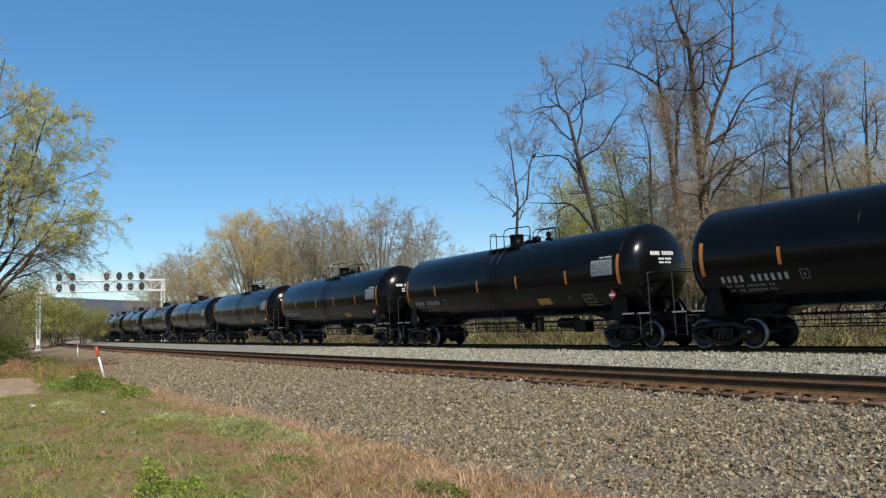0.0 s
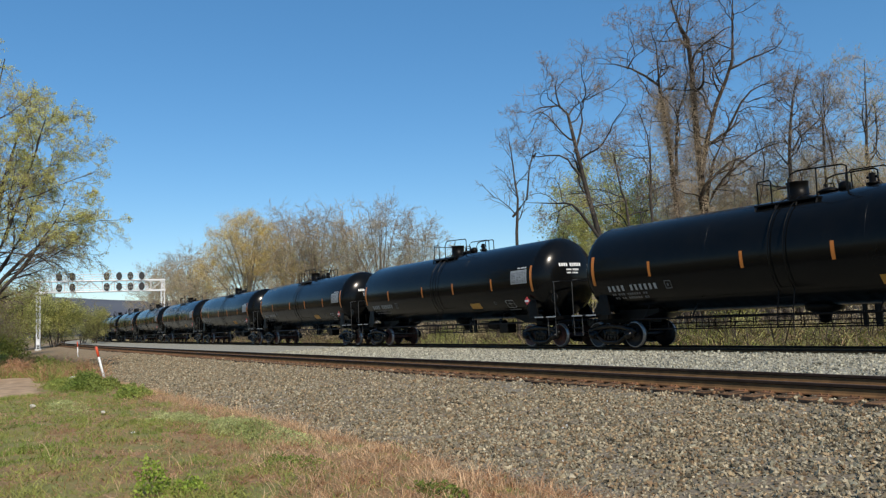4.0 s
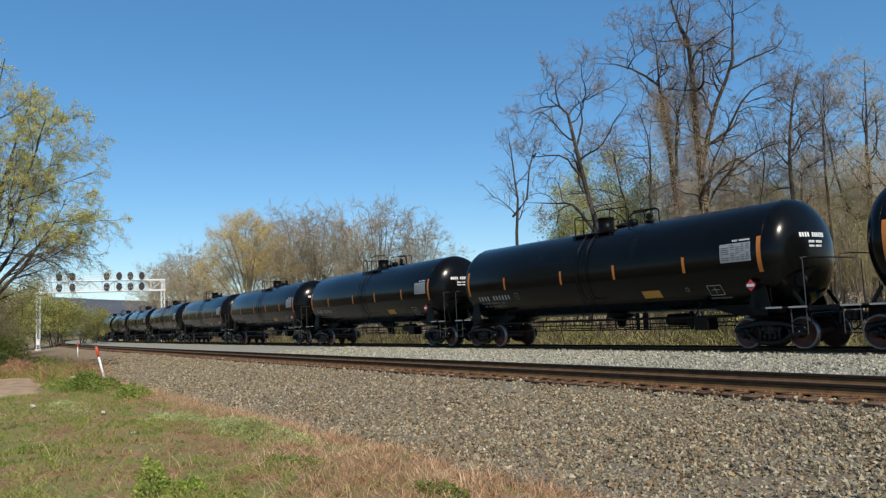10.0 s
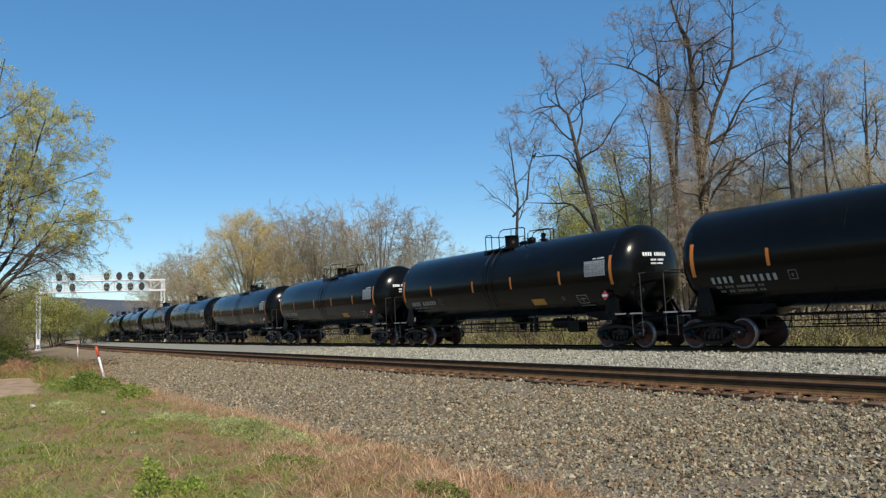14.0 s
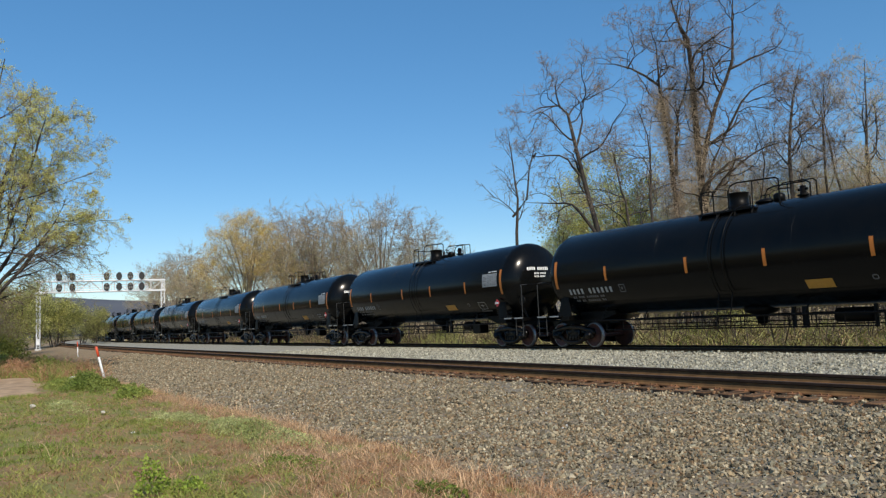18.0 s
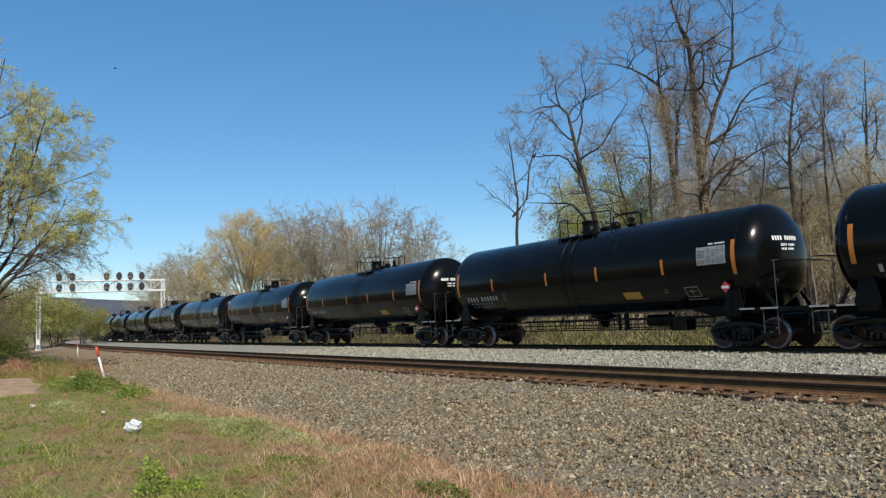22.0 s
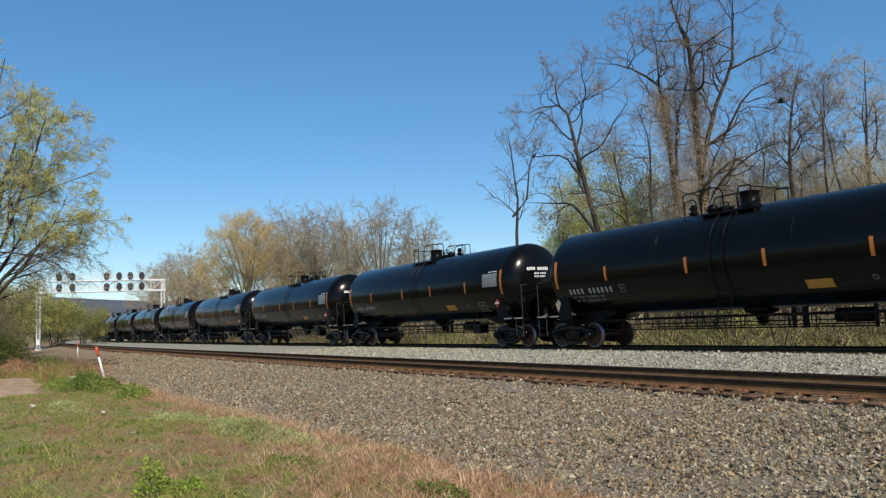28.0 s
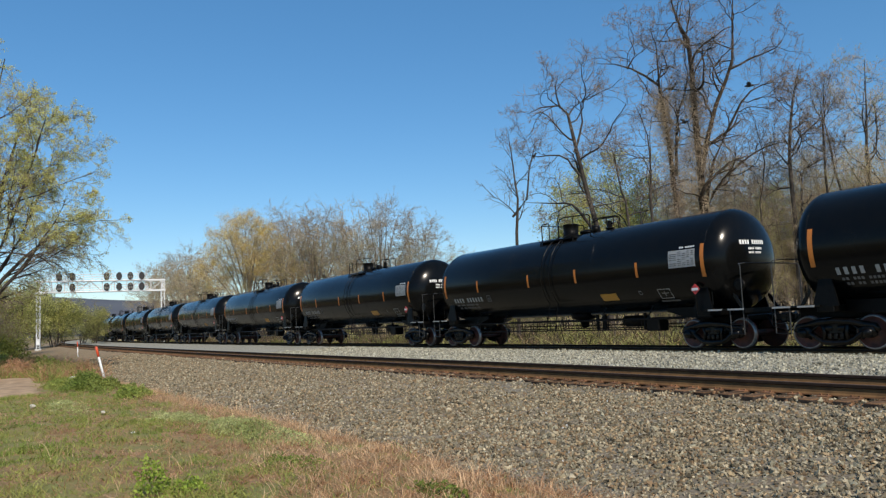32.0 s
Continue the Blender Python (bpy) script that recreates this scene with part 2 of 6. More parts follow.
def lathe(bm, profile, axis="x", sides=32, centre=(0, 0, 0), smooth=True):
    """Turns (along, radius) pairs about an axis."""
    c = Vector(centre)
    rings = []
    for a, r in profile:
        ring = []
        for k in range(sides):
            t = 2 * math.pi * k / sides
            u, w = r * math.cos(t), r * math.sin(t)
            ring.append(bm.verts.new(c + Vector({"x": (a, u, w), "y": (u, a, w), "z": (u, w, a)}[axis])))
        rings.append(ring)
    for A, B in zip(rings, rings[1:]):
        for k in range(sides):
            f = bm.faces.new((A[k], A[(k + 1) % sides], B[(k + 1) % sides], B[k]))
            f.smooth = smooth
    for R in (rings[0][::-1], rings[-1]):
        bm.faces.new(R)
    bmesh.ops.recalc_face_normals(bm, faces=bm.faces)
    return bm


def mesh_np(name, verts, faces, smooth=False):
    """A mesh from an (n, 3) array of corners and an (m, k) array of faces."""
    me = bpy.data.meshes.new(name)
    verts = np.asarray(verts, np.float32)
    faces = np.asarray(faces, np.int32)
    k = faces.shape[1]
    me.vertices.add(len(verts))
    me.vertices.foreach_set("co", verts.ravel())
    me.loops.add(faces.size)
    me.loops.foreach_set("vertex_index", faces.ravel())
    me.polygons.add(len(faces))
    me.polygons.foreach_set("loop_start", np.arange(0, faces.size, k, dtype=np.int32))
    me.polygons.foreach_set("use_smooth", np.full(len(faces), smooth, bool))
    me.update(calc_edges=True)
    return me


# ---- the line of the tracks: s metres along the far track, n metres towards the camera ----
GRID = np.linspace(-620, 300, 1841)
CURVE = np.interp(GRID, [-150, -80, -30], [0.0010493, 0.0001455, 0.0006119])
HEAD = np.concatenate([[0], np.cumsum((CURVE[1:] + CURVE[:-1]) * 0.25)])
HEAD -= HEAD[1240]
LINE_X = np.concatenate([[0], np.cumsum((np.cos(HEAD[1:]) + np.cos(HEAD[:-1])) * 0.25)])
LINE_Y = np.concatenate([[0], np.cumsum((np.sin(HEAD[1:]) + np.sin(HEAD[:-1])) * 0.25)])
LINE_X -= LINE_X[1240]
LINE_Y += 21.004 - LINE_Y[1240]
NEAR = 8.49                      # from the far track's middle to the near track's


def along(s, n):
    """x, y and heading of points beside the far track."""
    h = np.interp(s, GRID, HEAD)
    return np.interp(s, GRID, LINE_X) + np.sin(h) * n, np.interp(s, GRID, LINE_Y) - np.cos(h) * n, h


def on_track(s, n=0.0, z=0.0):
    x, y, h = along(s, n)
    return Matrix.Translation((x, y, z)) @ Matrix.Rotation(h, 4, "Z")


def spot(bearing, dist):
    """A place on the ground, at degrees to the left of +y as seen from the camera's stand."""
    a = radians(bearing)
    return -math.sin(a) * dist, math.cos(a) * dist


# ---- ground ----
def ground_z(x, y):
    """Height of the ground sheet, by how far it lies beside the far track."""
    n = np.interp(x, LINE_X, LINE_Y) - y
    z = np.interp(n, [-60, -9, -5, -3.6, 12, 14.4, 15.2, 24, 60], [0.4, -0.1, -0.55, -0.85, -0.95, -0.85, -0.72, -0.66, -0.6])
    bumps = 0.05 * np.sin(x * 0.9 + 1.3 * np.sin(y * 0.7)) * np.sin(y * 1.1 + 0.6 * np.sin(x * 0.5))
    return z + np.where(n > 14.6, bumps, bumps * 0.3)


def build_ground():
    ax = np.unique(np.concatenate([np.linspace(-4000, -320, 24), np.arange(-320, -70, 4.0), np.arange(-70, 14, 0.7), np.linspace(14, 120, 20), np.linspace(120, 4000, 20)]))
    ay = np.unique(np.concatenate([np.linspace(-4000, -60, 20), np.arange(-60, -12, 4.0), np.arange(-12, 30, 0.7), np.arange(30, 130, 4.0), np.linspace(130, 4000, 24)]))
    X, Y = np.meshgrid(ax, ay, indexing="ij")
    V = np.stack([X, Y, ground_z(X, Y)], -1).reshape(-1, 3)
    i, j = np.meshgrid(np.arange(len(ax) - 1), np.arange(len(ay) - 1), indexing="ij")
    a = (i * len(ay) + j).ravel()
    F = np.stack([a, a + len(ay), a + len(ay) + 1, a + 1], 1)
    ob = new("ground", mesh_np("ground", V, F, True))
    m = mat("earth_and_turf", (0.36, 0.215, 0.10), 0.95, 0, (0.18, 0.112, 0.05), 14, 0.9, 0.9, 22, dirt=(0.18, 0.20, 0.05), dirt_scale=1.1, dirt_amount=0.8)
    ob.data.materials.append(m)
    tagged(ob, "rough turf and bare earth beside the railway embankment", "ground", kind="structure")


build_ground()


def strip(name, prof, s0, s1, ds, material, label, wobble=0.02, seed=3):
    """A sheet laid along the tracks with a cross-section of (n, z) pairs."""
    rng = np.random.default_rng(seed)
    S = np.arange(s0, s1 + 1e-6, ds)
    pn, pz = np.array([q[0] for q in prof], float), np.array([q[1] for q in prof], float)
    nn = np.linspace(pn[0], pn[-1], max(3, int(abs(pn[-1] - pn[0]) / 0.3)))
    zz = np.interp(nn, pn, pz)
    A, B = np.meshgrid(S, nn, indexing="ij")
    x, y, _ = along(A, B)
    z = np.broadcast_to(zz, A.shape) + rng.normal(0, wobble, A.shape) * 0.6
    V = np.stack([x, y, z], -1).reshape(-1, 3)
    k = len(nn)
    i, j = np.meshgrid(np.arange(len(S) - 1), np.arange(k - 1), indexing="ij")
    a = (i * k + j).ravel()
    F = np.stack([a, a + 1, a + k + 1, a + k], 1)[:, ::-1]
    ob = new(name, mesh_np(name, V, F, True))
    ob.data.materials.append(material)
    return tagged(ob, label, "ballast", kind="structure")


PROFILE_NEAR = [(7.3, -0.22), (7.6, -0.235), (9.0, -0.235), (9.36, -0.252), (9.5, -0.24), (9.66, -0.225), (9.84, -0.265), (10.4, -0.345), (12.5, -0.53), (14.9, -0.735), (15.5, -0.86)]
PROFILE_MID = [(-4.2, -0.9), (-2.6, -0.36), (-1.5, -0.235), (0.6, -0.20), (0.95, -0.115), (2.6, -0.13), (5.5, -0.17), (7.3, -0.22)]
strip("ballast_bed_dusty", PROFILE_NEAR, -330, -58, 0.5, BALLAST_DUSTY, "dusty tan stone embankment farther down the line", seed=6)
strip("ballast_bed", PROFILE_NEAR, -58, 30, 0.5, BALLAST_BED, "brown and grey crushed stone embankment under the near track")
strip("ballast_bed_pale", PROFILE_MID, -460, 40, 0.5, BALLAST_PALE, "pale grey crushed stone bed between the two tracks", seed=4)


def stones(name, count, s_range, n_range, size, prof, material, label, seed, power=1.0, grow=0.0):
    """Loose angular stones strewn over a cross-section, in one mesh."""
    rng = np.random.default_rng(seed)
    s = s_range[1] - (s_range[1] - s_range[0]) * rng.random(count) ** power
    n = rng.uniform(*n_range, count)
    x, y, _ = along(s, n)
    z = np.interp(n, [q[0] for q in prof], [q[1] for q in prof])
    r = rng.uniform(size[0], size[1], count) * (1 + 0.5 * (rng.random(count) < 0.06)) * (1 + grow * (s_range[1] - s))
    core = np.array([(0.8, 0.1, 0.55), (-0.75, 0.6, 0.5), (-0.1, -0.9, 0.45), (0.75, 0.7, -0.5), (-0.85, 0.0, -0.5), (0.3, -0.8, -0.55)], float)
    v = (core[None] + rng.uniform(-0.3, 0.3, (count, 6, 3))) * rng.uniform(0.65, 1.3, (count, 1, 3))
    q = rng.normal(size=(count, 4))
    q /= np.linalg.norm(q, axis=1)[:, None]
    w, a, b, c = q.T
    R = np.stack([1 - 2 * (b * b + c * c), 2 * (a * b - c * w), 2 * (a * c + b * w), 2 * (a * b + c * w), 1 - 2 * (a * a + c * c), 2 * (b * c - a * w),
                  2 * (a * c - b * w), 2 * (b * c + a * w), 1 - 2 * (a * a + b * b)], -1).reshape(-1, 3, 3)
    v = np.einsum("nij,nkj->nki", R, v) * r[:, None, None]
    v += np.stack([x, y, z + r * rng.uniform(-0.3, 0.8, count)], -1)[:, None]
    tri = np.array([(0, 1, 2), (3, 5, 4), (0, 3, 1), (1, 3, 4), (1, 4, 2), (2, 4, 5), (2, 5, 0), (0, 5, 3)])
    F = (np.arange(count)[:, None, None] * 6 + tri[None]).reshape(-1, 3)
    ob = new(name, mesh_np(name, v.reshape(-1, 3), F))
    ob.data.materials.append(material)
    return tagged(ob, label, "ballast stones", kind="stuff")


# ---- tracks ----
def rail_mesh(n, s0, s1, ds=1.5):
    half = [(0.075, -0.186), (0.075, -0.168), (0.032, -0.145), (0.014, -0.105), (0.010, -0.06), (0.036, -0.044), (0.037, -0.008), (0.028, 0.0)]
    prof = half + [(-a, b) for a, b in reversed(half)]
    S = np.arange(s0, s1 + 1e-6, ds)
    V = []
    for a, b in prof:
        x, y, _ = along(S, n + a)
        V.append(np.stack([x, y, np.full_like(x, b)], -1))
    V = np.stack(V, 1)
    k = len(prof)
    F, top = [], []
    for i in range(len(S) - 1):
        for j in range(k):
            F.append((i * k + j, i * k + (j + 1) % k, (i + 1) * k + (j + 1) % k, (i + 1) * k + j))
            top.append(1 if j == len(half) - 1 else (2 if j in (0, k - 2, k - 1) else (3 if j in (1, k - 3) else (4 if j in (2, 3, k - 4, k - 5) else 0))))
    me = mesh_np("rail", V.reshape(-1, 3), F)
    me.materials.append(RAIL_SIDE)
    me.materials.append(RAIL_TOP)
    me.materials.append(RAIL_FOOT)
    me.materials.append(RAIL_FOOT_TOP)
    me.materials.append(RAIL_WEB)
    me.polygons.foreach_set("material_index", np.array(top, np.int32))
    return me


def build_track(name, n, s0, s1, label):
    t = thing(name, Matrix.Identity(4), label, "railway track", kind="structure")
    for side in (0.755, -0.755):
        part("rail", rail_mesh(n + side, s0, s1), None, t, "rust-brown steel rail with a worn bright head")
    return t


track_near = build_track("track_1", NEAR, -330, 30, "empty railway track with rusty rails on dark wooden ties")
track_far = build_track("track_2", 0.0, -460, 40, "railway track that carries the train")


# ---- tank cars ----
TANK_R, TANK_Z, SEAM = 1.60, 2.76, 7.4


def skin(u0, u1, z0, z1, off=0.005, nu=1, nz=6):
    """A patch that lies on the tank's near side."""
    bm = bmesh.new()
    g = []
    for i in range(nu + 1):
        u = u0 + (u1 - u0) * i / nu
        col = []
        for j in range(nz + 1):
            z = z0 + (z1 - z0) * j / nz
            y = -math.sqrt(max((TANK_R + off) ** 2 - (z - TANK_Z) ** 2, 0.0))
            col.append(bm.verts.new((u, y, z)))
        g.append(col)
    for i in range(nu):
        for j in range(nz):
            bm.faces.new((g[i][j], g[i + 1][j], g[i + 1][j + 1], g[i][j + 1]))
    return bm


def skins(rects, off=0.006):
    bm = bmesh.new()
    for u0, u1, z0, z1 in rects:
        piece = skin(u0, u1, z0, z1, off, 1, 2)
        me = bpy.data.meshes.new("piece")
        piece.to_mesh(me)
        piece.free()
        bm.from_mesh(me)
        bpy.data.meshes.remove(me)
    return bm


def head_point(y, z, off=0.006, depth=0.78):
    q = 1 - (y * y + (z - TANK_Z) ** 2) / TANK_R ** 2
    nrm = Vector((1.0, y * depth / TANK_R ** 2, (z - TANK_Z) * depth / TANK_R ** 2)).normalized()
    return Vector((SEAM + depth * math.sqrt(max(q, 0.0)), y, z)) + nrm * off


def head_bars(rects):
    bm = bmesh.new()
    for y0, y1, z0, z1 in rects:
        bm.faces.new([bm.verts.new(head_point(y, z)) for y, z in ((y0, z0), (y1, z0), (y1, z1), (y0, z1))])
    return bm


def char_bars(u0, u1, z0, z1, words, gap=0.22):
    """Plain upright bars for each sign of a line of writing."""
    total = sum(words) + 0.9 * (len(words) - 1)
    w = (u1 - u0) / total
    out, u = [], u0
    for k in words:
        for _ in range(k):
            out.append((u, u + w * (1 - gap), z0, z1))
            u += w
        u += w * 0.9
    return out


def wheelset_mesh(plate):
    bm = bmesh.new()
    lathe(bm, [(-0.98, 0.06), (-0.95, 0.085), (-0.62, 0.09), (0.62, 0.09), (0.95, 0.085), (0.98, 0.06)], "y", 12)
    faces = set(bm.faces)
    for sgn in (-1, 1):
        prof = [(0.66, 0.12), (0.66, 0.36), (0.69, 0.415), (0.70, 0.478), (0.725, 0.480), (0.735, 0.458), (0.83, 0.452), (0.835, 0.41), (0.80, 0.37), (0.76, 0.22), (0.82, 0.14), (0.84, 0.11)]
        lathe(bm, [(sgn * a, r) for a, r in prof], "y", 28)
    for f in bm.faces:
        if f in faces:
            continue
        c = f.calc_center_median()
        r = math.hypot(c.x, c.z)
        f.material_index = 1 if 0.40 < r < 0.47 and abs(c.y) > 0.74 else 0
    me = bpy.data.meshes.new("wheelset")
    bm.to_mesh(me)
    bm.free()
    me.materials.append(plate)
    me.materials.append(TREAD_STEEL)
    return me


def side_frame_mesh(y):
    """Cast side frame: an arched top chord, a dipped lower chord, two columns and the bearing ends."""
    bm = bmesh.new()
    rod(bm, [(-1.14, y, 0.50), (-1.05, y, 0.63), (-0.78, y, 0.67), (-0.45, y, 0.75), (0, y, 0.78), (0.45, y, 0.75), (0.78, y, 0.67), (1.05, y, 0.63), (1.14, y, 0.50)], [0.06, 0.085, 0.09, 0.10, 0.105, 0.10, 0.09, 0.085, 0.06], 8)
    rod(bm, [(-0.99, y, 0.52), (-0.70, y, 0.45), (-0.50, y, 0.29), (-0.34, y, 0.21), (0, y, 0.19), (0.34, y, 0.21), (0.50, y, 0.29), (0.70, y, 0.45), (0.99, y, 0.52)], [0.06, 0.075, 0.075, 0.085, 0.09, 0.085, 0.075, 0.075, 0.06], 8)
    for sx in (-1, 1):
        rod(bm, [(sx * 0.33, y, 0.22), (sx * 0.30, y, 0.48), (sx * 0.36, y, 0.74)], [0.07, 0.05, 0.07], 8)
        rod(bm, [(sx * 0.40, y, 0.72), (sx * 0.62, y, 0.56), (sx * 0.70, y, 0.47)], 0.035, 6)
        box(bm, sx * 0.89 - 0.21, sx * 0.89 + 0.21, y - 0.075, y + 0.075, 0.34, 0.66, 0.06)
        rod(bm, [(sx * 0.69, y, 0.62), (sx * 0.66, y, 0.40), (sx * 0.74, y, 0.30)], 0.045, 6)
        box(bm, sx * 0.17 - 0.11, sx * 0.17 + 0.11, y - 0.05, y + 0.07, 0.50, 0.66, 0.03)
    for v in bm.verts:                               # castings are deeper than wide
        v.co.y = y + (v.co.y - y) * 1.25
    for f in bm.faces:
        f.smooth = len(f.verts) == 4
    for sx in (-0.89, 0.89):
        out = -1 if y < 0 else 1
        lathe(bm, [(y + out * 0.20, 0.03), (y + out * 0.195, 0.075), (y + out * 0.17, 0.08), (y + out * 0.165, 0.125), (y + out * 0.10, 0.135), (y - out * 0.08, 0.15)], "y", 16, (sx, 0, 0.457))
    bmesh.ops.recalc_face_normals(bm, faces=bm.faces)
    return bm


def build_truck(car, u, plate_mesh):
    bm = bmesh.new()
    box(bm, -0.2, 0.2, -1.05, 1.05, 0.42, 0.72, 0.03)
    box(bm, -0.1, 0.1, -0.35, 0.35, 0.70, 0.84, 0.02)
    truck = part("truck", bm, TRUCK_STEEL, car, "dusty cast steel wheel truck")
    truck.location = (u, 0, 0)
    for y in (-1.02, 1.02):
        part("side_frame", side_frame_mesh(y), TRUCK_STEEL, truck)
        bm = bmesh.new()
        for sx in (-0.17, 0.0, 0.17):
            lathe(bm, [(0.28, 0.06), (0.30, 0.072), (0.33, 0.06), (0.36, 0.072), (0.39, 0.06), (0.42, 0.072), (0.44, 0.06)], "z", 10, (sx, y, 0))
        part("spring_group", bm, TRUCK_STEEL, truck)
    for sx in (-0.89, 0.89):
        ws = part("wheelset", plate_mesh, None, truck)
        ws.location = (sx, 0, 0.457)
        bm = bmesh.new()
        box(bm, sx * 0.49 - 0.05, sx * 0.49 + 0.05, -0.86, 0.86, 0.33, 0.45, 0.02)
        for y in (-0.75, 0.75):
            box(bm, sx * 0.49 + (0.0 if sx < 0 else -0.02), sx * 0.49 + (0.02 if sx < 0 else 0.0), y - 0.06, y + 0.06, 0.28, 0.6)
        part("brake_beam", bm, STEEL_BLACK, truck)
    return truck


def fine(ob):
    """Marks print too small to pick apart."""
    ob["kind"] = "stuff"
    return ob


def build_car(plate_mesh, top_side, label):
    car = thing("tank_car", Matrix.Identity(4), label, "tank car", "tank cars of the train")
    # shell with domed heads
    prof = []
    for k in range(0, 13):
        a = math.pi / 2 * k / 12
        prof.append((-SEAM - 0.78 * math.cos(a), max(TANK_R * math.sin(a), 0.02)))
    prof += [(u, TANK_R) for u in (-3.7, -0.02, 3.7)]
    for k in range(12, -1, -1):
        a = math.pi / 2 * k / 12
        prof.append((SEAM + 0.78 * math.cos(a), max(TANK_R * math.sin(a), 0.02)))
    part("tank_shell", lathe(bmesh.new(), prof, "x", 56, (0, 0, TANK_Z)), TANK_BLACK, car, "glossy black painted steel tank with domed heads")
    for u in (-SEAM, -2.45, 2.45, SEAM):
        part("weld_band", lathe(bmesh.new(), [(u - 0.012, TANK_R), (u - 0.008, TANK_R + 0.004), (u + 0.008, TANK_R + 0.004), (u + 0.012, TANK_R)], "x", 56, (0, 0, TANK_Z)), TANK_BLACK, car)
    # reflective tape
    for u in (-7.27, 7.33):
        part("reflective_stripe", skin(u - 0.07, u + 0.07, 2.22, 3.25, 0.006, 1, 8), ORANGE, car, "upright orange reflective stripe")
    for u in (-4.67, -1.16, 1.6, 4.63):
        part("reflective_stripe", skin(u - 0.055, u + 0.055, 2.38, 2.88), ORANGE, car, "short upright orange reflective stripe")
    # painted panels and writing as bars
    panel = part("test_panel", skin(6.02, 7.07, 2.57, 3.12), GREY_STENCIL, car, "off-white stencilled table of inspection data")
    rows = []
    for k in range(8):
        z = 3.07 - k * 0.06
        for u, w in ((6.06, 0.28), (6.40, 0.13), (6.58, 0.13), (6.76, 0.1), (6.92, 0.1)):
            if (k * 7 + int(u * 10)) % 5:
                rows.append((u, u + w, z - 0.016, z))
    fine(part("print", skins(rows, 0.011), INK, panel))
    fine(part("panel_heading", skins(char_bars(6.45, 7.05, 3.17, 3.22, [3, 6])), WHITE_PAINT, car))
    part("orange_panel", skin(2.62, 3.40, 1.67, 1.91), ORANGE_DULL, car, "dull orange stencilled panel")
    part("round_mark", skins([(4.46, 4.58, 1.80, 1.83), (4.46, 4.58, 1.90, 1.93), (4.44, 4.47, 1.82, 1.91), (4.57, 4.60, 1.82, 1.91)]), GREY_FINE, car)
    part("outlined_panel", skins([(5.28, 5.80, 1.925, 1.945), (5.28, 5.80, 1.635, 1.655), (5.28, 5.30, 1.65, 1.93), (5.78, 5.80, 1.65, 1.93), (5.40, 5.70, 1.80, 1.815), (5.53, 5.55, 1.70, 1.88)]), GREY_STENCIL, car, "panel outlined in grey-white")
    part("print_line", skins([(5.2, 5.95, 1.53, 1.58)]), GREY_FINE, car)
    for q in char_bars(-6.7, -4.42, 1.975, 2.165, [4, 6], 0.5):
        part("number_bar", skins([q]), GREY_STENCIL, car)
    fine(part("weight_print", skins(char_bars(-6.62, -5.0, 1.83, 1.90, [2, 3, 6, 2], 0.3) + char_bars(-6.55, -5.0, 1.70, 1.77, [2, 2, 6, 2], 0.3)), GREY_FINE, car))
    part("square_mark", skins([(-4.16, -3.90, 2.19, 2.215), (-4.16, -3.90, 1.95, 1.975), (-4.16, -4.135, 1.96, 2.2), (-3.925, -3.90, 1.96, 2.2), (-4.07, -4.0, 2.03, 2.12)]), GREY_FINE, car)
    hb = [(a, b, 3.16, 3.29) for a, b, _, _ in char_bars(-0.72, 0.36, 0, 1, [4, 6], 0.3)]
    for q in hb:
        part("head_number_bar", head_bars([q]), WHITE_PAINT, car)
    fine(part("head_weight_print", head_bars([(a, b, 2.99, 3.06) for a, b, _, _ in char_bars(-0.42, 0.2, 0, 1, [4, 5], 0.3)] + [(a, b, 2.87, 2.93) for a, b, _, _ in char_bars(-0.42, 0.15, 0, 1, [4, 5], 0.3)]), WHITE_PAINT, car))
    # ladder over the near side
    for u in (-0.24, 0.24):
        pts = []
        for k in range(15):
            a = radians(-75 + k * 11.5)
            pts.append((u, -(TANK_R + 0.07) * math.cos(a), TANK_Z + (TANK_R + 0.07) * math.sin(a)))
        part("ladder_rail", rod(bmesh.new(), [(u, -1.5, 0.62), (u, -1.42, 1.1)] + pts[3:], 0.017), STEEL_BLACK, car)
    for k in range(4):
        q = (-1.5 + 0.02 * k, 0.66 + 0.27 * k)
        part("ladder_rung", rod(bmesh.new(), [(-0.24, q[0], q[1]), (0.24, q[0], q[1])], 0.014, 5), STEEL_BLACK, car)
    # top platform, railings and fittings; top_side +1 or -1 turns the group end for end
    T = top_side
    bm = bmesh.new()
    for x0, x1, y0, y1 in ((-1.05, 0.95, -0.95, -0.72), (-1.05, 0.95, -0.68, -0.48), (-1.05, 0.95, 0.6, 0.95), (-1.05, -0.72, -0.48, 0.6), (0.62, 0.95, -0.48, 0.6)):
        box(bm, min(T * x0, T * x1), max(T * x0, T * x1), y0, y1, 4.16, 4.20)
    part("top_platform", bm, STEEL_BLACK, car)
    for u in (-1.0, -0.35, 0.3, 0.9):
        for y in (-0.9, 0.9):
            part("platform_bracket", rod(bmesh.new(), [(T * u, y, 4.17), (T * u, y * 1.08, TANK_Z + math.sqrt(TANK_R ** 2 - (y * 1.08) ** 2) - 0.02)], 0.03, 5), STEEL_BLACK, car)
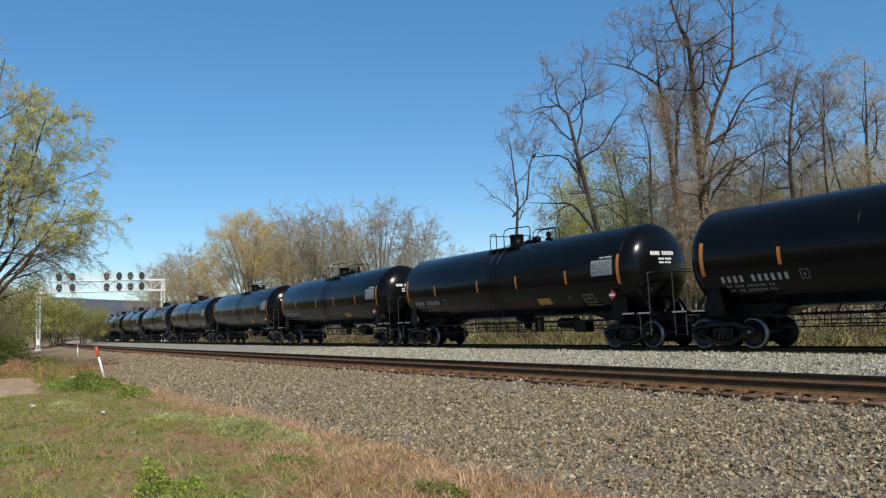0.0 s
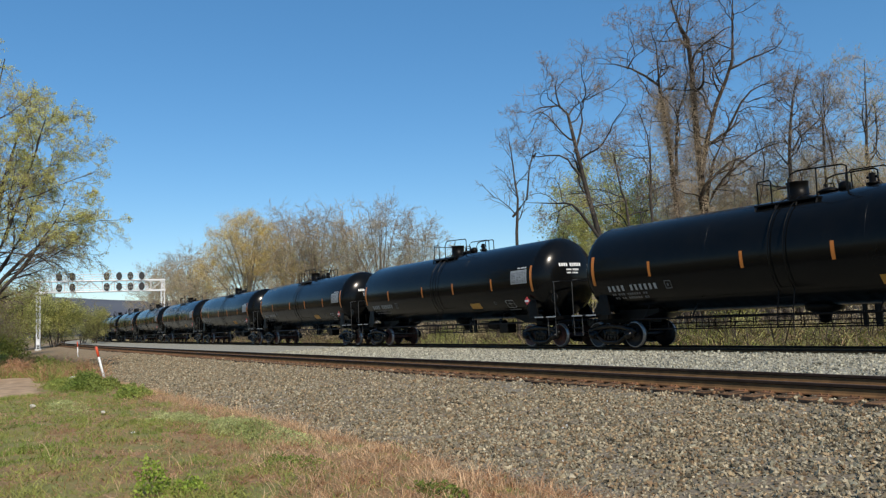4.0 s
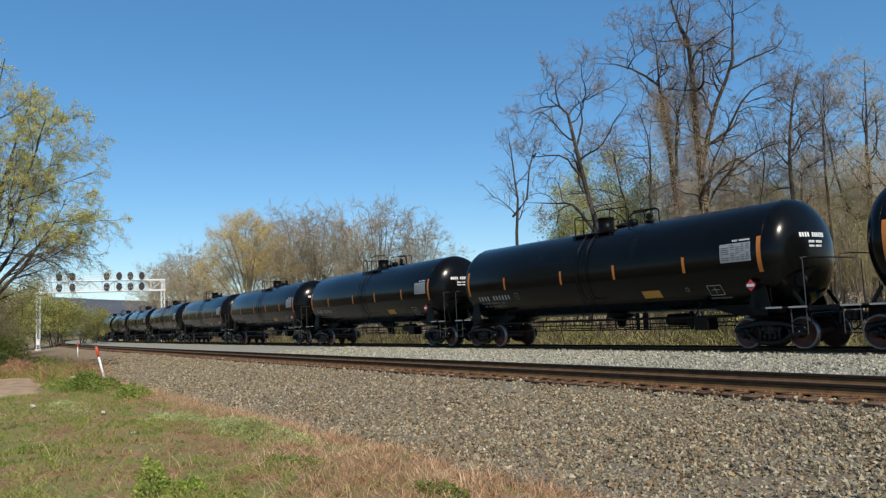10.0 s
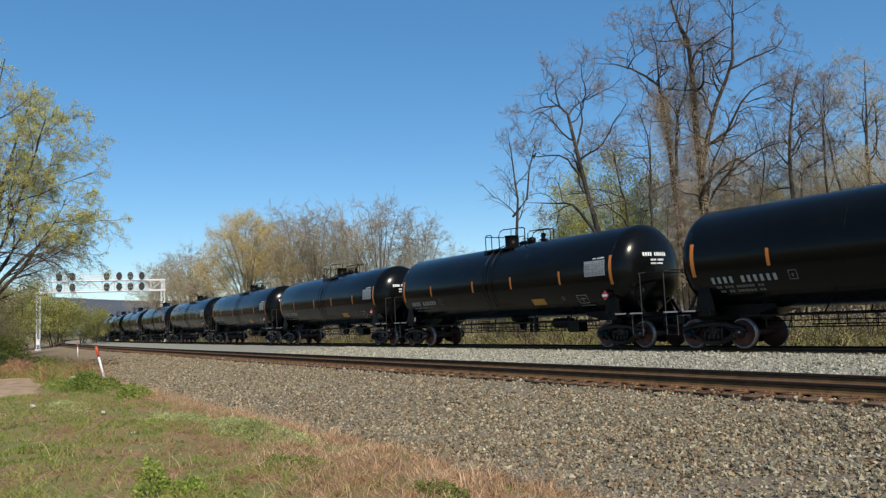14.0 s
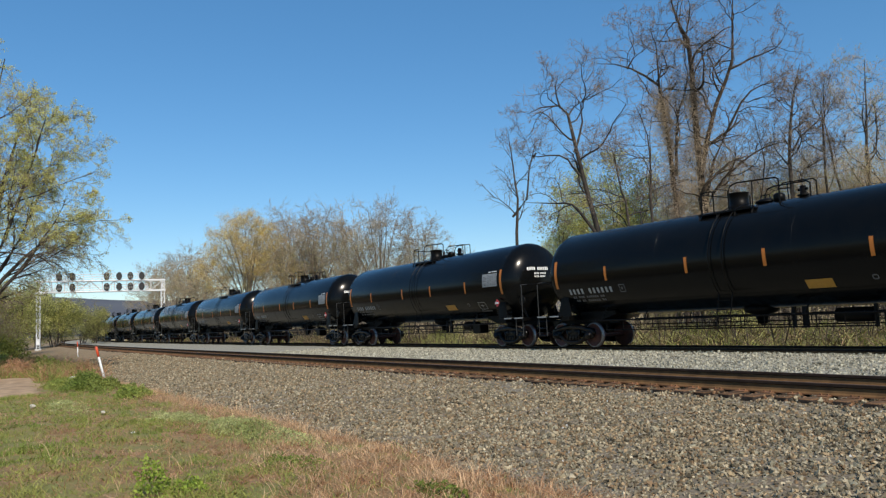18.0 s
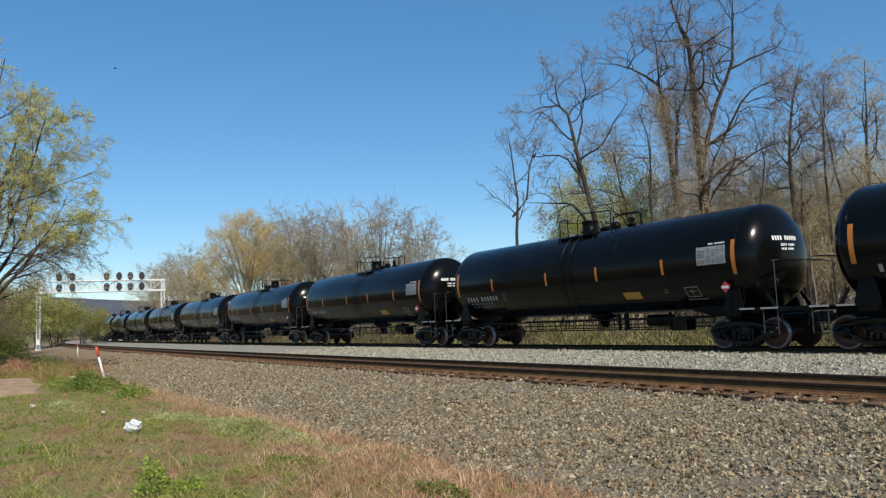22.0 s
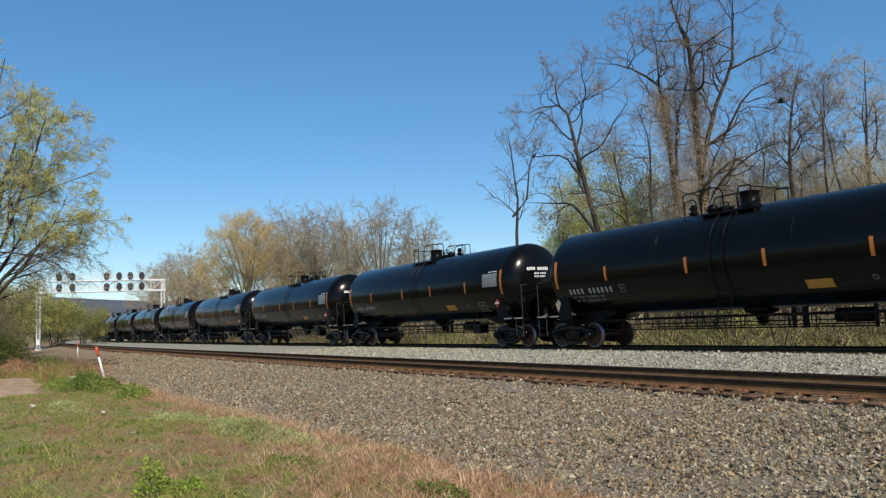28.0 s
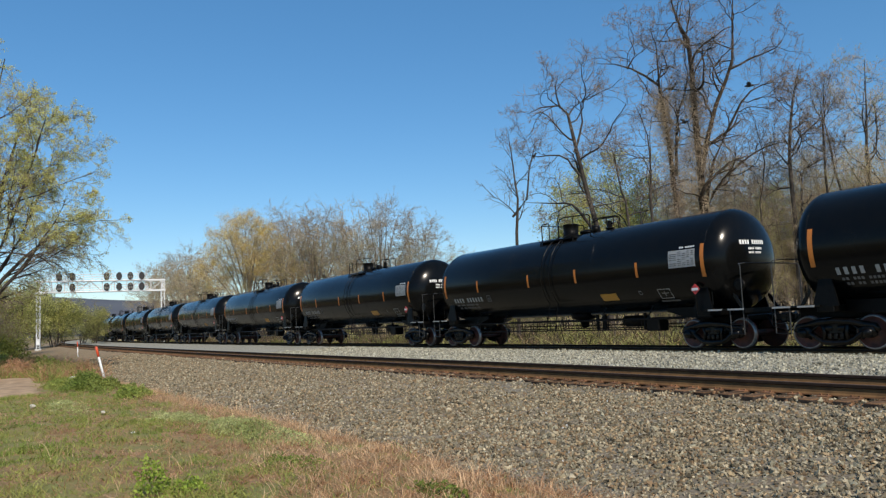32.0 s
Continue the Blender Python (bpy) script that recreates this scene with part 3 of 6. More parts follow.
    for y in (-0.93, 0.93):
        part("platform_rail", rod(bmesh.new(), [(T * -0.9, y, 4.2), (T * -0.9, y, 4.83), (T * -0.84, y, 4.88), (T * -0.5, y, 4.88), (T * -0.45, y, 4.83), (T * -0.45, y, 4.2)], 0.022), STEEL_BLACK, car)
        part("platform_rail", rod(bmesh.new(), [(T * 0.1, y, 4.2), (T * 0.1, y, 4.78), (T * 0.2, y, 4.94), (T * 0.42, y, 5.0), (T * 1.62, y * 0.85, 4.96), (T * 1.72, y * 0.85, 4.9), (T * 1.72, y * 0.85, 4.05)], 0.024), STEEL_BLACK, car)
        part("platform_rail", rod(bmesh.new(), [(T * 0.92, y, 4.2), (T * 0.92, y * 0.95, 4.97)], 0.018), STEEL_BLACK, car)
    part("platform_rail", rod(bmesh.new(), [(T * -0.9, -0.93, 4.83), (T * -0.9, 0.93, 4.83)], 0.02), STEEL_BLACK, car)
    part("platform_rail", rod(bmesh.new(), [(T * 1.5, -0.45, 4.2), (T * 1.5, -0.45, 4.72), (T * 1.62, -0.42, 4.82), (T * 2.3, 0.0, 4.86), (T * 2.36, 0.05, 4.8), (T * 2.36, 0.05, 4.15)], 0.022), STEEL_BLACK, car)
    part("valve_housing", lathe(bmesh.new(), [(4.1, 0.36), (4.34, 0.36), (4.34, 0.30), (4.78, 0.30), (4.80, 0.32), (4.83, 0.32), (4.85, 0.05)], "z", 24, (T * -0.2, 0, 0)), STEEL_BLACK, car, "black round valve housing")
    part("manway", lathe(bmesh.new(), [(4.1, 0.25), (4.38, 0.25), (4.38, 0.3), (4.43, 0.3), (4.5, 0.16), (4.52, 0.04)], "z", 20, (T * 0.74, 0, 0)), STEEL_BLACK, car)
    part("manway_handle", rod(bmesh.new(), [(T * 0.58, 0, 4.46), (T * 0.6, 0, 4.62), (T * 0.88, 0, 4.62), (T * 0.9, 0, 4.46)], 0.02), STEEL_BLACK, car)
    part("vent_valve", lathe(bmesh.new(), [(4.1, 0.12), (4.34, 0.12), (4.36, 0.17), (4.56, 0.17), (4.62, 0.08)], "z", 14, (T * 1.2, 0, 0)), STEEL_BLACK, car)
    bm = bmesh.new()
    lathe(bm, [(4.1, 0.12), (4.4, 0.12), (4.4, 0.17), (4.45, 0.17), (4.45, 0.09), (4.7, 0.09), (4.72, 0.02)], "z", 14, (T * 1.97, 0, 0))
    rod(bm, [(T * 1.82, 0, 4.6), (T * 2.12, 0, 4.6)], 0.04, 8)
    part("relief_valve", bm, STEEL_BLACK, car)
    # underside
    part("bottom_outlet", lathe(bmesh.new(), [(1.25, 0.55), (1.08, 0.5), (0.98, 0.2), (0.72, 0.14), (0.70, 0.05)], "z", 16, (0.3, 0, 0)), STEEL_BLACK, car)
    for y in (-1.18, 1.18):
        part("side_pipe", rod(bmesh.new(), [(-6.0, y, 0.98), (6.2, y, 0.98)], 0.03), STEEL_BLACK, car)
        part("guard_rail", rod(bmesh.new(), [(-5.2, y, 0.64), (4.4, y, 0.64)], 0.022), STEEL_BLACK, car)
        for k in range(13):
            u = -5.15 + k * 0.79
            part("guard_post", rod(bmesh.new(), [(u, y, 0.62), (u, y, 1.0)], 0.016, 5), STEEL_BLACK, car)
        for u in (-5.4, -3.4, 2.4, 4.6):
            part("pipe_bracket", rod(bmesh.new(), [(u, y, 0.98), (u + 0.22, y * 0.93, 1.42)], 0.024, 5), STEEL_BLACK, car, "slanting pipe bracket")
    bm = bmesh.new()
    box(bm, 4.55, 5.1, -1.2, -0.7, 0.58, 1.0, 0.03)
    part("brake_valve_box", bm, STEEL_BLACK, car)
    part("air_reservoir", lathe(bmesh.new(), [(2.9, 0.08), (2.95, 0.2), (3.95, 0.2), (4.0, 0.08)], "x", 16, (0, -0.45, 0.92)), STEEL_BLACK, car)
    part("brake_rod", rod(bmesh.new(), [(-6.3, -0.3, 0.8), (6.3, -0.3, 0.8)], 0.02), STEEL_BLACK, car)
    for u, w in ((1.9, 0.05), (2.25, 0.08), (4.2, 0.04)):
        bm = bmesh.new()
        box(bm, u - w, u + w, -0.9, -0.8, 0.6, 1.2, 0.01)
        part("hanger", bm, STEEL_BLACK, car)
    for e in (-1, 1):
        # stub sill, bolster, saddle
        bm = bmesh.new()
        box(bm, min(e * 5.9, e * 8.55), max(e * 5.9, e * 8.55), -0.28, 0.28, 0.84, 1.22, 0.02)
        part("stub_sill", bm, STEEL_BLACK, car)
        bm = bmesh.new()
        ring = [[bm.verts.new((e * a, y, z)) for a, z in ((6.9, 0.96), (5.9, 0.98), (5.1, 1.2), (5.1, 1.32), (6.9, 1.32))] for y in (-0.75, 0.75)]
        bm.faces.new(ring[0])
        bm.faces.new(ring[1][::-1])
        for k in range(5):
            bm.faces.new((ring[0][k], ring[1][k], ring[1][(k + 1) % 5], ring[0][(k + 1) % 5]))
        bmesh.ops.recalc_face_normals(bm, faces=bm.faces)
        part("sill_wing", bm, STEEL_BLACK, car)
        bm = bmesh.new()
        box(bm, e * 7.1 - 0.24, e * 7.1 + 0.24, -1.42, 1.42, 1.02, 1.2, 0.02)
        part("body_bolster", bm, STEEL_BLACK, car)
        for y in (-1.34, 1.34):
            bm = bmesh.new()
            sgn = 1 if y > 0 else -1
            ring = []
            for yy in (y - 0.02, y + 0.02):
                ring.append([bm.verts.new((e * a, yy + sgn * (-0.02 if z > 1.5 else 0.05), z)) for a, z in ((7.45, 1.18), (6.72, 1.18), (6.92, 1.95), (7.12, 2.05), (7.25, 1.95))])
            bm.faces.new(ring[0])
            bm.faces.new(ring[1][::-1])
            for k in range(5):
                bm.faces.new((ring[0][k], ring[1][k], ring[1][(k + 1) % 5], ring[0][(k + 1) % 5]))
            bmesh.ops.recalc_face_normals(bm, faces=bm.faces)
            part("saddle_plate", bm, STEEL_BLACK, car)
        bm = bmesh.new()
        box(bm, min(e * 7.2, e * 8.62), max(e * 7.2, e * 8.62), -1.5, -0.95, 1.17, 1.21)
        box(bm, min(e * 7.2, e * 8.62), max(e * 7.2, e * 8.62), 0.95, 1.5, 1.17, 1.21)
        box(bm, min(e * 8.25, e * 8.62), max(e * 8.25, e * 8.62), -0.95, 0.95, 1.17, 1.21)
        part("end_platform", bm, TRUCK_STEEL, car, "dusty steel end walkway")
        bm = bmesh.new()
        box(bm, min(e * 8.6, e * 8.64), max(e * 8.6, e * 8.64), -1.5, 1.5, 1.08, 1.21)
        part("end_sill", bm, STEEL_BLACK, car)
        for u0, u1 in ((7.35, 7.85), (8.05, 8.6)):
            bm = bmesh.new()
            box(bm, min(e * u0, e * u1), max(e * u0, e * u1), -1.512, -1.504, 1.165, 1.215)
            part("platform_edge", bm, GREY_STENCIL, car, "pale strip along the edge of the end walkway")
        for y in (-1.46, 1.46):
            part("end_handrail", rod(bmesh.new(), [(e * 8.55, y, 0.45), (e * 8.55, y, 2.46), (e * 8.5, y, 2.52), (e * 8.45, y * 0.75, 2.55)], 0.017), HANDRAIL, car, "handrail in a lighter grey for the sun on it")
            part("step_stile", rod(bmesh.new(), [(e * 8.1, y, 0.45), (e * 8.1, y, 1.2)], 0.018), HANDRAIL, car)
            for z in (0.47, 0.75):
                part("step", rod(bmesh.new(), [(e * 8.1, y, z), (e * 8.55, y, z)], 0.02), TRUCK_STEEL, car)
            part("grab_iron", rod(bmesh.new(), [(e * 7.55, y * 1.02, 1.35), (e * 7.55, y * 1.04, 1.75)], 0.016), STEEL_BLACK, car)
        part("end_rail", rod(bmesh.new(), [(e * 8.45, -1.1, 2.55), (e * 8.45, 1.1, 2.55)], 0.02), STEEL_BLACK, car)
        for y in (-0.85, 0.85):
            bm = bmesh.new()
            ring = [[bm.verts.new((e * a, yy, z)) for a, z in ((8.16, 1.21), (8.04, 1.21), (7.8, 1.58), (7.82, 1.68), (7.9, 1.62))] for yy in (y - 0.012, y + 0.012)]
            bm.faces.new(ring[0])
            bm.faces.new(ring[1][::-1])
            for k in range(5):
                bm.faces.new((ring[0][k], ring[1][k], ring[1][(k + 1) % 5], ring[0][(k + 1) % 5]))
            bmesh.ops.recalc_face_normals(bm, faces=bm.faces)
            part("head_brace", bm, TRUCK_STEEL, car, "slanting steel brace under the tank head")
        part("cut_lever", rod(bmesh.new(), [(e * 8.66, -1.46, 0.72), (e * 8.66, -1.42, 1.0), (e * 8.68, -0.3, 1.02), (e * 8.8, -0.05, 1.1)], 0.016, 5), TRUCK_STEEL, car)
        bm = bmesh.new()
        box(bm, min(e * 8.5, e * 8.95), max(e * 8.5, e * 8.95), -0.09, 0.09, 0.80, 0.98, 0.02)
        box(bm, min(e * 8.86, e * 9.06), max(e * 8.86, e * 9.06), -0.17, 0.17, 0.74, 1.04, 0.04)
        part("coupler", bm, TRUCK_STEEL, car)
        part("brake_hose", rod(bmesh.new(), [(e * 8.55, -0.35, 0.95), (e * 8.75, -0.38, 0.62), (e * 9.0, -0.2, 0.5)], 0.025, 6), STEEL_BLACK, car)
        build_truck(car, e * 7.1, plate_mesh)
    bm = bmesh.new()
    lathe(bm, [(-1.30, 0.14), (-1.28, 0.21), (-1.24, 0.14)], "y", 18, (8.35, 0, 1.9))
    part("hand_brake_wheel", bm, STEEL_BLACK, car)
    # placard on its bracket
    bm = bmesh.new()
    c, r = Vector((6.95, -1.54, 1.86)), 0.17
    for off, rr in ((0.0, r),):
        f = bm.faces.new([bm.verts.new(c + Vector(q)) for q in ((rr, 0, 0), (0, 0, rr), (-rr, 0, 0), (0, 0, -rr))])
    ex = bmesh.ops.extrude_face_region(bm, geom=list(bm.faces))
    for v in [g for g in ex["geom"] if isinstance(g, bmesh.types.BMVert)]:
        v.co.y += 0.015
    bmesh.ops.recalc_face_normals(bm, faces=bm.faces)
    plac = part("placard", bm, PLACARD_RED, car, "red diamond placard with a white band")
    bm = bmesh.new()
    box(bm, 6.83, 7.07, -1.553, -1.548, 1.82, 1.90)
    part("placard_band", bm, WHITE_PAINT, plac)
    part("placard_bracket", rod(bmesh.new(), [(6.95, -1.5, 1.2), (6.95, -1.52, 1.86)], 0.025), STEEL_BLACK, car)
    return car


PITCH_CAR = 18.1
CAR_ZERO = 5.45
CARS = {}
WHEELS_GREY, WHEELS_RED = wheelset_mesh(WHEEL_STEEL), wheelset_mesh(WHEEL_RED)
_grey = build_car(WHEELS_GREY, 1, "glossy black tank car with orange stripes and dark grey wheels")
_red = build_car(WHEELS_RED, 1, "glossy black tank car with orange stripes and rust-red wheels")
_turned = build_car(WHEELS_RED, -1, "glossy black tank car whose top fittings face the other end")
PLAN = {7: _grey, -6: _turned, 3: _red}
for k in range(7, -22, -1):
    if k in PLAN:
        CARS[k] = PLAN[k]
    else:
        CARS[k] = copy_thing(_grey if k > 3 else _red, Matrix.Identity(4))
for k, c in CARS.items():
    c.matrix_basis = on_track(CAR_ZERO + PITCH_CAR * k - 121.96)

# ---- signal bridge over both tracks ----


def build_signal_bridge():
    m = Matrix.Translation((-121.45, 11.62, -0.35)) @ Matrix.Rotation(radians(-9.2), 4, "Z")
    br = thing("signal_bridge", m, "pale grey steel signal bridge with twelve unlit round signal heads", "signal bridge")
    W = 16.5                                        # runs along local +y
    for y in (0.0, W):
        for dx in (-0.22, 0.22):
            for dy in (-0.22, 0.22):
                bm = bmesh.new()
                box(bm, dx - 0.05, dx + 0.05, y + dy - 0.05, y + dy + 0.05, -0.6, 9.4)
                part("mast_leg", bm, SIGNAL_STEEL, br)
        bm = bmesh.new()
        for k in range(9):
            z = 0.2 + k * 1.02
            for dx in (-0.22, 0.22):
                rod(bm, [(dx, y - 0.21, z), (dx, y + 0.21, z + 1.0)], 0.022, 5)
                rod(bm, [(dx, y - 0.21, z), (dx, y + 0.21, z)], 0.022, 5)
        part("mast_lacing", bm, SIGNAL_STEEL, br)
    bm = bmesh.new()
    box(bm, -0.4, 0.4, -0.4, 0.4, -0.5, 0.02, 0.03)
    part("footing", bm, CONCRETE, br)
    for z in (7.85, 9.4):
        for dx in (-0.42, 0.42):
            bm = bmesh.new()
            box(bm, dx - 0.08, dx + 0.08, -0.4, W + 0.4, z - 0.1, z + 0.1)
            part("truss_chord", bm, SIGNAL_STEEL, br)
    n = 10
    for k in range(n):
        y0, y1 = W * k / n, W * (k + 1) / n
        for dx in (-0.42, 0.42):
            a, b = (7.85, 9.4) if k % 2 else (9.4, 7.85)
            part("truss_brace", rod(bmesh.new(), [(dx, y0, a), (dx, y1, b)], 0.055, 6), SIGNAL_STEEL, br)
            part("truss_post", rod(bmesh.new(), [(dx, y1, 7.85), (dx, y1, 9.4)], 0.045, 6), SIGNAL_STEEL, br)
    for z0 in (7.78, 9.33):
        bm = bmesh.new()
        box(bm, 0.5, 1.15, 0.9, 14.3, z0 - 0.03, z0 + 0.03)
        part("walkway", bm, SIGNAL_STEEL, br, "steel grating walkway")
        for z in (0.35, 0.68, 1.0):
            part("walkway_rail", rod(bmesh.new(), [(0.55, 0.9, z0 + z), (0.55, 14.3, z0 + z)], 0.045, 5), SIGNAL_STEEL, br)
        for k in range(12):
            part("rail_post", rod(bmesh.new(), [(0.55, 0.9 + k * 1.22, z0), (0.55, 0.9 + k * 1.22, z0 + 1.0)], 0.035, 5), SIGNAL_STEEL, br)
    for i, y in enumerate((2.65, 4.34, 8.81, 10.48, 12.0, 13.55)):
        for z in (8.45, 10.0):
            bm = bmesh.new()
            lathe(bm, [(0.66, 0.12), (0.70, 0.37), (0.80, 0.40), (0.84, 0.40), (0.85, 0.35), (0.82, 0.32)], "x", 22, (0, y, z))
            for v in bm.verts:
                v.co.z = z + (v.co.z - z) * 1.45
            head = part("signal_head", bm, SIGNAL_BLACK, br, "black oval signal head")
            if i in (0, 2, 4):
                for a in (90, 210, 330):
                    bm = bmesh.new()
                    lathe(bm, [(0.83, 0.10), (0.86, 0.17), (0.92, 0.16), (0.88, 0.02)], "x", 10, (0, y + 0.2 * math.cos(radians(a)), z + 0.33 * math.sin(radians(a))))
                    part("signal_lamp", bm, LENS, head, "unlit lamp unit")
            part("head_bracket", rod(bmesh.new(), [(0.42, y, z), (0.7, y, z)], 0.06, 6), SIGNAL_STEEL, br)
    # ladder and box on the near mast
    for dy in (-0.18, 0.18):
        part("ladder_rail", rod(bmesh.new(), [(0.42, dy, 0.0), (0.42, dy, 9.4)], 0.02, 5), SIGNAL_STEEL, br)
    for k in range(26):
        part("ladder_rung", rod(bmesh.new(), [(0.42, -0.18, 0.3 + k * 0.35), (0.42, 0.18, 0.3 + k * 0.35)], 0.012, 4), SIGNAL_STEEL, br)
    bm = bmesh.new()
    box(bm, 0.3, 0.6, -0.25, 0.25, 0.5, 1.4, 0.03)
    part("relay_box", bm, SIGNAL_STEEL, br)


build_signal_bridge()


# ---- marker posts and small finds ----
def build_marker(x, y, z, h, r, lean, label, cap):
    m = Matrix.Translation((x, y, z)) @ Matrix.Rotation(radians(lean), 4, Vector((math.cos(1.44), math.sin(1.44), 0)).cross(Vector((0, 0, 1))).normalized())
    post = thing("marker_post", m, label, "marker post")
    part("post", lathe(bmesh.new(), [(-0.3, r), (h * (1 - cap), r)], "z", 12), WHITE_PAINT, post)
    part("cap", lathe(bmesh.new(), [(h * (1 - cap) + 0.002, r * 1.08), (h - 0.02, r * 1.08), (h, r * 0.8)], "z", 12), RED_PAINT, post, "orange-red cap")
    return post


build_marker(-39.05, 6.48, -0.74, 1.50, 0.052, 13, "leaning white marker post with an orange-red top", 0.33)
build_marker(-72.0, 9.9, -0.55, 1.3, 0.04, 2, "thin marker post with a red top beside the ballast", 0.35)


def lump(name, x, y, z, r, material, label, category, seed, flat=0.6):
    rng = np.random.default_rng(seed)
    bm = bmesh.new()
    bmesh.ops.create_icosphere(bm, subdivisions=2, radius=1)
    for v in bm.verts:
        k = 1 + rng.normal(0, 0.12)
        v.co = Vector((v.co.x * r * k, v.co.y * r * 0.8 * k, v.co.z * r * flat * k))
    me = bpy.data.meshes.new(name)
    bm.to_mesh(me)
    bm.free()
    me.materials.append(material)
    ob = new(name, me)
    ob.location = (x, y, z)
    return tagged(ob, label, category)


lump("stone", -24.7, 2.23, -0.65, 0.10, STONE_CREAM, "pale loose stone lying in the grass", "stone", 1)
lump("stone", -20.97, 3.45, -0.66, 0.07, STONE_CREAM, "small pale loose stone lying in the grass", "stone", 2)
lump("stone", -37.7, 4.96, -0.6, 0.18, CONCRETE, "grey loose stone at the edge of the bare earth", "stone", 3)

# the plastic bag that the wind lifts out of the grass
bag_mesh = bpy.data.meshes.new("plastic_bag")
_bm = bmesh.new()
bmesh.ops.create_icosphere(_bm, subdivisions=3, radius=1)
for v in _bm.verts:
    k = 1 + 0.22 * math.sin(5 * v.co.x + 2) * math.sin(4 * v.co.y + 1) + 0.14 * math.sin(9 * v.co.z + 7 * v.co.x)
    v.co = Vector((v.co.x * 0.17 * k, v.co.y * 0.13 * k, (v.co.z * 0.12 + 0.03 * v.co.x) * k))
_bm.to_mesh(bag_mesh)
_bm.free()
bag_mesh.materials.append(BAG)
plastic_bag = tagged(new("plastic_bag", bag_mesh), "crumpled white plastic bag caught in the grass", "plastic bag")
BAG_PLACE = (-16.5, 3.27, -0.58)
plastic_bag.location = BAG_PLACE


# ---- trees ----
def perp(d, rng):
    r = rng.normal(size=d.shape)
    r -= (r * d).sum(-1, keepdims=True) * d
    return r / np.linalg.norm(r, axis=-1, keepdims=True)


def limbs(rng, P, D, Ln, R, n, wander, up, taper):
    """Grows all branches of one order at once: points (m, n, 3), headings and radii."""
    m = len(P)
    pts, dirs = np.zeros((m, n, 3)), np.zeros((m, n, 3))
    pts[:, 0], d = P, D / np.linalg.norm(D, axis=1)[:, None]
    bend = rng.normal(0, wander * 0.3, (m, 3))       # each branch keeps to its own curve
    dirs[:, 0] = d
    for i in range(1, n):
        d = d + bend + rng.normal(0, wander * 0.85, (m, 3)) + np.array([0, 0, up])
        d /= np.linalg.norm(d, axis=1)[:, None]
        pts[:, i] = pts[:, i - 1] + d * (Ln / (n - 1))[:, None]
        dirs[:, i] = d
    return pts, dirs, R[:, None] * np.linspace(1, taper, n)[None]


def shoots(rng, pts, dirs, rad, Ln, kids, lo, angle, ratio, rr, rmin, bias=None):
    """Start places, headings, lengths and radii of the next order."""
    m, n, _ = pts.shape
    t = (lo + (1 - lo) * (np.arange(kids)[None] + rng.random((m, kids))) / kids) * (n - 1)
    i = np.clip(t.astype(int), 0, n - 2)
    f = (t - i)[..., None]
    row = np.arange(m)[:, None]
    P = pts[row, i] * (1 - f) + pts[row, i + 1] * f
    d = dirs[row, i]
    a = np.radians(rng.normal(angle[0], angle[1], (m, kids)))[..., None]
    D = d * np.cos(a) + perp(d, rng) * np.sin(a)
    if bias is not None:
        D = D + np.array(bias)
    L2 = Ln[:, None] * ratio * rng.uniform(0.55, 1.2, (m, kids)) * (1.15 - 0.55 * t / (n - 1))
    R2 = np.maximum((rad[row, i] * (1 - f[..., 0]) + rad[row, i + 1] * f[..., 0]) * rr, rmin)
    return P.reshape(-1, 3), D.reshape(-1, 3), L2.ravel(), R2.ravel()


def tubes(pts, rad, sides):
    m, n, _ = pts.shape
    d = np.gradient(pts, axis=1)
    d /= np.linalg.norm(d, axis=2, keepdims=True) + 1e-9
    ref = np.where(np.abs(d[..., 2:3]) < 0.9, np.array([0, 0, 1.0]), np.array([1.0, 0, 0]))
    u = np.cross(d, ref)
    u /= np.linalg.norm(u, axis=2, keepdims=True) + 1e-9
    w = np.cross(d, u)
    k = np.arange(sides) * 2 * np.pi / sides
    V = pts[:, :, None] + rad[..., None, None] * (u[:, :, None] * np.cos(k)[:, None] + w[:, :, None] * np.sin(k)[:, None])
    b = (np.arange(m)[:, None, None] * n + np.arange(n - 1)[None, :, None]) * sides
    j = np.arange(sides)[None, None]
    F = np.stack([b + j, b + (j + 1) % sides, b + sides + (j + 1) % sides, b + sides + j], -1)
    return V.reshape(-1, 3), F.reshape(-1, 4)


def merge(pieces):
    V, F, o = [], [], 0
    for v, f in pieces:
        V.append(v)
        F.append(f + o)
        o += len(v)
    return np.concatenate(V), np.concatenate(F)


def leaves(rng, at, size, droop=0.0):
    """Small pointed leaves, one four-cornered face each."""
    n = len(at)
    a = rng.normal(size=(n, 3))
    a[:, 2] -= droop
    a /= np.linalg.norm(a, axis=1)[:, None]
    b = np.cross(a, rng.normal(size=(n, 3)))
    b /= np.linalg.norm(b, axis=1)[:, None]
    s = size * rng.uniform(0.6, 1.3, (n, 1))
    V = np.stack([at, at + a * s * 0.5 + b * s * 0.28, at + a * s, at + a * s * 0.5 - b * s * 0.28], 1)
    return V.reshape(-1, 3), np.arange(n * 4).reshape(-1, 4)


